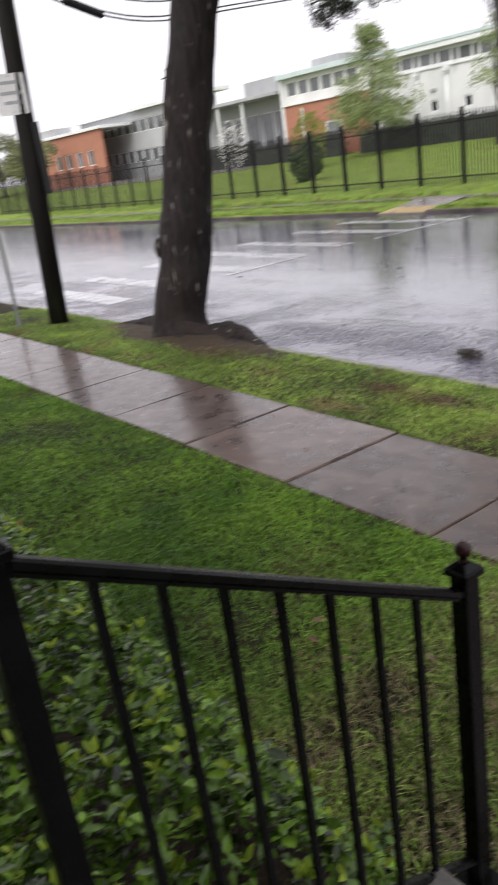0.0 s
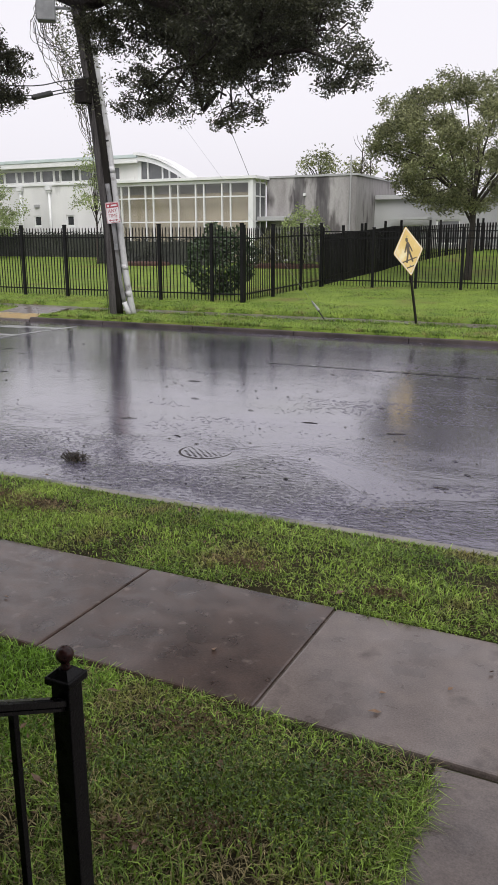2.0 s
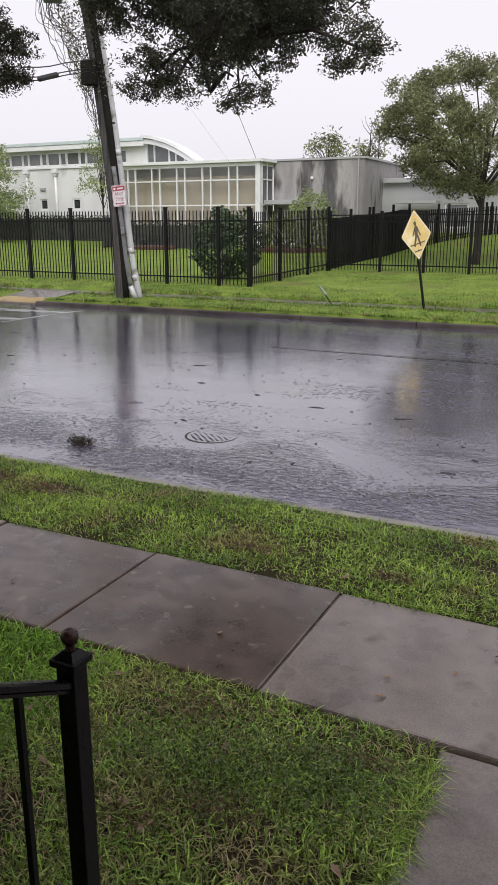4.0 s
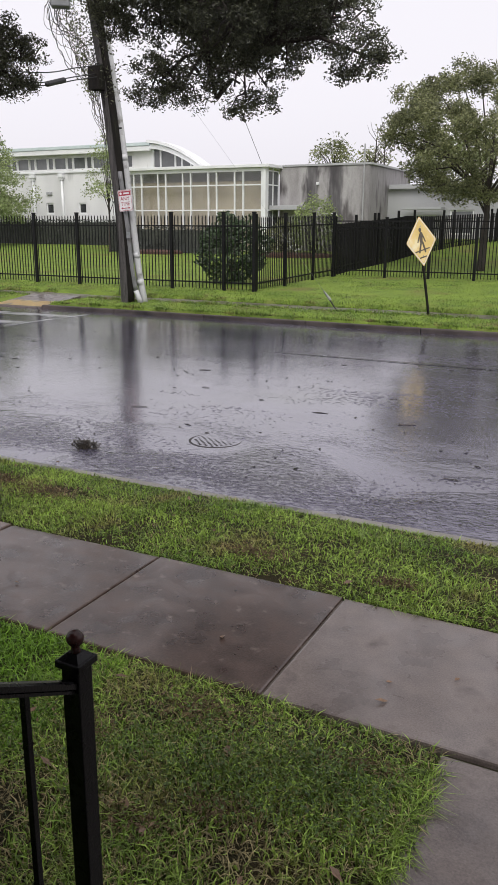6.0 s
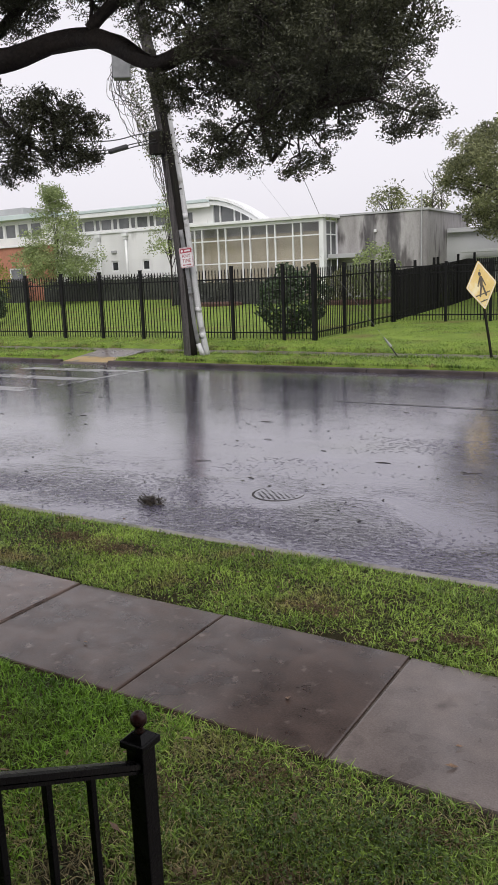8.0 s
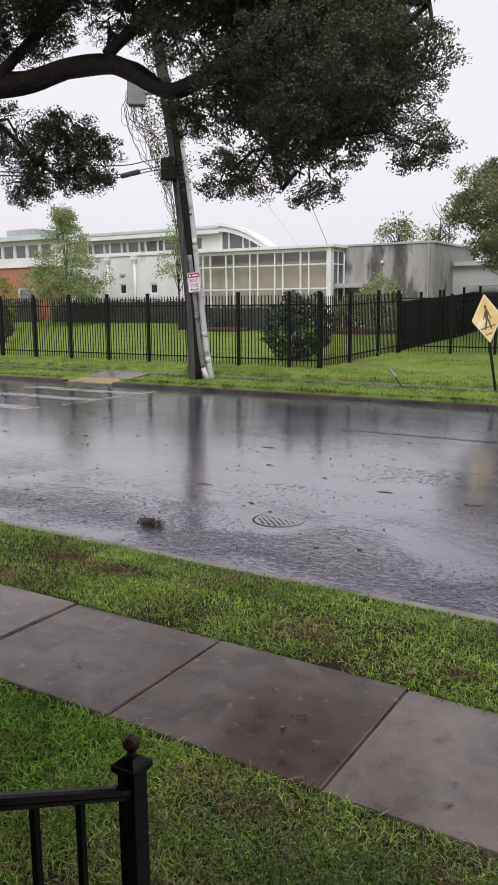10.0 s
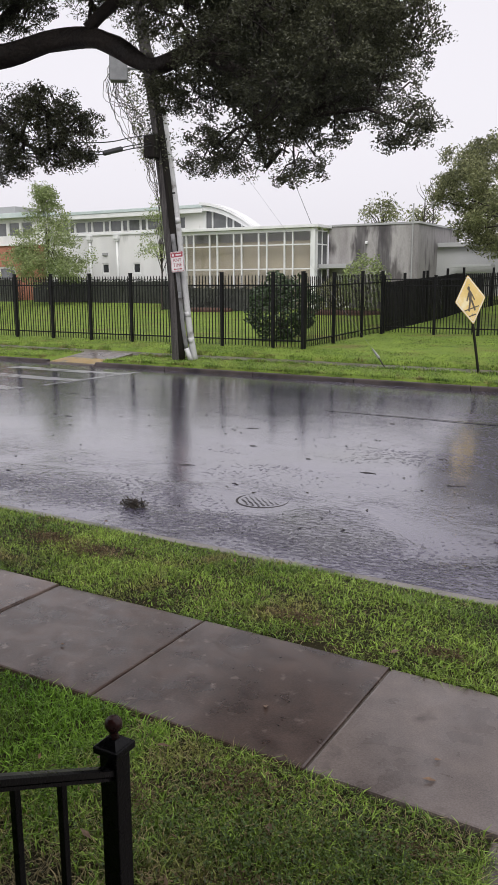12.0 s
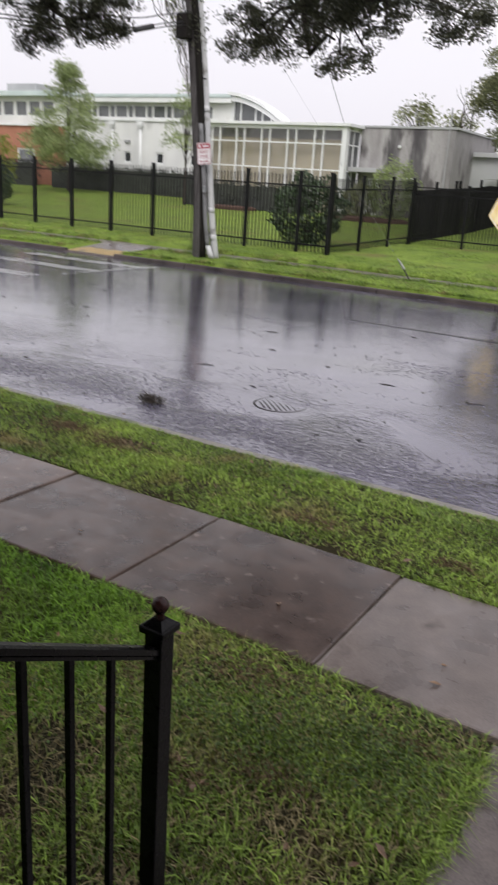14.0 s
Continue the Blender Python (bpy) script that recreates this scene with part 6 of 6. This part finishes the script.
def make_litter():
    rng = random.Random(12)
    # wet leaf and twig clump near the kerb
    c = empty("debris_clump", (-5.55, 6.85, 0.0), label="sodden clump of twigs and leaves in the gutter", category="debris")
    bm = bmesh.new()
    for _ in range(46):
        a = rng.uniform(0, 6.28)
        r = rng.uniform(0, 0.115)
        x, y = math.cos(a) * r * 1.3, math.sin(a) * r
        tube([(x, y, 0), (x + rng.uniform(-0.08, 0.08), y + rng.uniform(-0.06, 0.06), rng.uniform(0.01, 0.09)), (x + rng.uniform(-0.13, 0.13), y + rng.uniform(-0.09, 0.09), rng.uniform(0.0, 0.1))], [0.006, 0.006, 0.003], 4, bm)
    part("twigs", bm, M["debris"], c)
    # single leaves and twigs strewn over the road
    meshes = []
    for k in range(5):
        bm = bmesh.new()
        L = rng.uniform(0.03, 0.075)
        v = [bm.verts.new(p) for p in ((-L / 2, 0, 0.004), (-L * 0.1, L * 0.22, 0.012), (L / 2, 0, 0.006), (-L * 0.05, -L * 0.2, 0.004), (0, 0, 0.001))]
        for f in ((0, 4, 1), (1, 4, 2), (2, 4, 3), (3, 4, 0)):
            bm.faces.new([v[i] for i in f])
        me = bpy.data.meshes.new("fallen_leaf")
        bm.to_mesh(me)
        bm.free()
        me.materials.append(M["debris"])
        meshes.append(me)
    for k in range(220):
        x, y = rng.uniform(-15, 1), 6.3 + rng.random() ** 1.4 * 9
        ob = new("fallen_leaf", meshes[k % 5])
        ob.matrix_basis = pose(x, y, road_z(y) + 0.002, 0, 0, rng.uniform(0, 360))
        tagged(ob, "small dark wet leaf lying on the road", "leaf", group="leaves on the road")
    for k in range(26):
        x, y = rng.uniform(-14, 0), rng.uniform(6.6, 14)
        L = rng.uniform(0.08, 0.24)
        tw = new("twig")
        tw.matrix_basis = pose(x, y, road_z(y) + 0.004, 0, 0, rng.uniform(-30, 30))
        part("stick", tube([(-L / 2, 0, 0), (0, L * 0.06, 0.004), (L / 2, 0, 0)], [0.004, 0.006, 0.003], 5), M["debris"], tw)
        tagged(tw, "thin wet twig lying on the road", "twig", group="twigs on the road")
    tan = []
    for me in meshes[:3]:
        t = me.copy()
        t.name = "fallen_leaf"
        t.materials.clear()
        t.materials.append(M["dead_leaf"])
        tan.append(t)
    for k in range(56):
        if k < 12:
            x, y, z = rng.uniform(-5, 0.4), rng.uniform(3.2, 4.3), 0.156
        elif k < 36:
            x, y, z = rng.uniform(-3.2, -0.7), rng.uniform(1.9, 3.1), 0.2
        else:
            x, y, z = rng.uniform(-6, 0), rng.uniform(4.45, 5.8), 0.18
        ob = new("fallen_leaf", tan[k % 3])
        ob.matrix_basis = pose(x, y, z, rng.uniform(-20, 20), rng.uniform(-20, 20), rng.uniform(0, 360))
        tagged(ob, "tan fallen leaf lying flat", "leaf", group="fallen leaves")


def make_leaf_drifts():
    """Small drifts of dead leaves and chaff in the bare spots of lawn and verge."""
    rng = np.random.default_rng(31)
    spots = ((-1.75, 2.92, 0.16), (-0.85, 2.88, 0.1), (-1.35, 2.35, 0.12), (-2.15, 2.6, 0.14), (-1.6, 2.15, 0.12), (-2.35, 4.75, 0.16), (-1.3, 4.72, 0.12), (-4.6, 5.1, 0.22), (-5.2, 5.2, 0.2), (-8.3, 5.3, 0.4), (-0.5, 4.95, 0.14))
    for x, y, r in spots:
        n = int(420 * r / 0.12)
        p = np.stack([rng.normal(x, r * 0.8, n), rng.normal(y, r * 0.4, n), rng.uniform(0.145, 0.175, n)], 1)
        v, f = leaf_mesh(p, 0.028, 0.009, rng, 0.0, fold=0.1)
        tagged(soup("leaf_litter", v, f, M["chaff"]), "drift of brown chaff and dead blades in a bare spot", "leaf litter", kind="stuff")


def make_lawn_detail():
    rng = np.random.default_rng(21)
    front = lambda x, y: ((x > -0.585) & (x < 0.8)) | ((x < -1.1) & (y < 1.25) & (x > -3.2))
    make_grass("grass", -2.7, -0.6, 1.0, 3.19, 27000, 0.055, 0.0092, rng, M["blade"], "thin mixed lawn grass before the steps", front, 0.9, 0.3)
    make_grass("grass", -4.7, -2.3, 1.0, 3.19, 34000, 0.055, 0.0095, rng, M["lush"], "lush wet green lawn grass beside the shrub", front, 0.9, 0.4)
    make_grass("grass", -13.5, -4.6, 0.9, 3.19, 70000, 0.055, 0.0105, rng, M["lush"], "thick wet green lawn grass along the pavement")
    make_grass("grass", -5.6, 1.2, 4.35, 5.94, 48000, 0.05, 0.0098, rng, M["blade"], "green verge grass between pavement and road", None, 0.9, 0.3)
    make_grass("grass", -15.5, -5.6, 4.35, 5.94, 34000, 0.055, 0.012, rng, M["blade"], "patchy green verge grass round the tree roots", lambda x, y: ((x + 9.9) ** 2 / 4 + (y - 5.7) ** 2 < 0.14))
    make_grass("dry_grass", -2.5, -0.6, 1.2, 3.14, 11000, 0.045, 0.0062, rng, M["straw"], "dead straw-coloured blades in the lawn", front, 1.6, 0.0)
    make_grass("dry_grass", -13, 1.0, 4.42, 5.9, 20000, 0.035, 0.006, rng, M["straw"], "dead straw-coloured blades in the verge", None, 1.6, 0.0)
    make_grass("grass", -60, 8, 18.98, 20.93, 60000, 0.06, 0.014, rng, M["blade"], "green far verge grass behind the kerb", lambda x, y: (x > -18.95) & (x < -16.6))
    make_grass("grass", -60, 8, 22.2, 24.6, 55000, 0.06, 0.014, rng, M["blade"], "green lawn grass at the foot of the fence")
    make_grass("grass", -13, 8, 24.6, 34.6, 40000, 0.04, 0.018, rng, M["blade"], "open corner of green lawn")
    make_grass("grass", -62, -12, 24.6, 46, 50000, 0.04, 0.022, rng, M["blade"], "broad green school lawn")
    make_grass("grass", 0.82, 7.0, -1.2, 3.14, 40000, 0.06, 0.014, rng, M["blade"], "thick wet green lawn grass beyond the front walk", lambda x, y: (x < 1.42) & (y < 1.85))
    make_grass("grass", -9.0, -1.0, -1.3, 0.95, 26000, 0.06, 0.014, rng, M["blade"], "thick wet green lawn grass along the house", lambda x, y: (x > -4.6) & (y > -0.3))
    make_grass("grass", 1.2, 9.0, 4.4, 5.94, 24000, 0.055, 0.014, rng, M["blade"], "green verge grass further along the road")
    # long untrimmed edges of the far verge and lawn
    for y0, y1 in ((20.72, 20.98), (22.2, 22.42), (18.97, 19.12)):
        make_grass("grass", -34, 6, y0, y1, 15000, 0.11, 0.016, rng, M["blade"], "long untrimmed grass at the edge of the far pavement", lambda x, y: (x > -19.0) & (x < -16.5), 0.8, 0.15)
    # uneven fringes of grass that hang over the pavement's edges
    make_grass("grass", -9.0, -0.62, 3.13, 3.235, 9000, 0.05, 0.0065, rng, M["blade"], "ragged lawn edge hanging over the pavement", None, 1.2, 0.05)
    make_grass("grass", -9.0, 1.2, 4.335, 4.43, 9000, 0.05, 0.007, rng, M["blade"], "ragged verge edge hanging over the pavement", None, 1.2, 0.05)
    make_grass("grass", -0.64, -0.56, 1.9, 3.12, 2200, 0.045, 0.006, rng, M["blade"], "ragged lawn edge along the front walk", None, 1.2, 0.1)
    # clover patch
    n = 4200
    p = np.concatenate([np.stack([rng.normal(cx, sx, k), rng.normal(cy, sy, k), rng.uniform(0.175, 0.228, k)], 1)
                        for cx, cy, sx, sy, k in ((-1.0, 2.62, 0.22, 0.16, 1800), (-1.5, 2.5, 0.22, 0.12, 1100), (-1.25, 2.78, 0.3, 0.08, 700), (-2.3, 2.3, 0.3, 0.2, 600))])
    keep = (p[:, 0] < -0.68) & (p[:, 1] < 3.08)
    v, f = leaf_mesh(p[keep], 0.0155, 0.0125, rng, 0.0, fold=0.15)
    tagged(soup("clover", v, f, M["clover"]), "patch of broad-leaved clover in the lawn", "clover", kind="stuff")


make_street_oak()
make_root_soil()
make_planting()
make_porch_shrub()
make_poles()
make_crossing_sign()
make_manhole()
make_litter()
make_lawn_detail()
make_leaf_drifts()
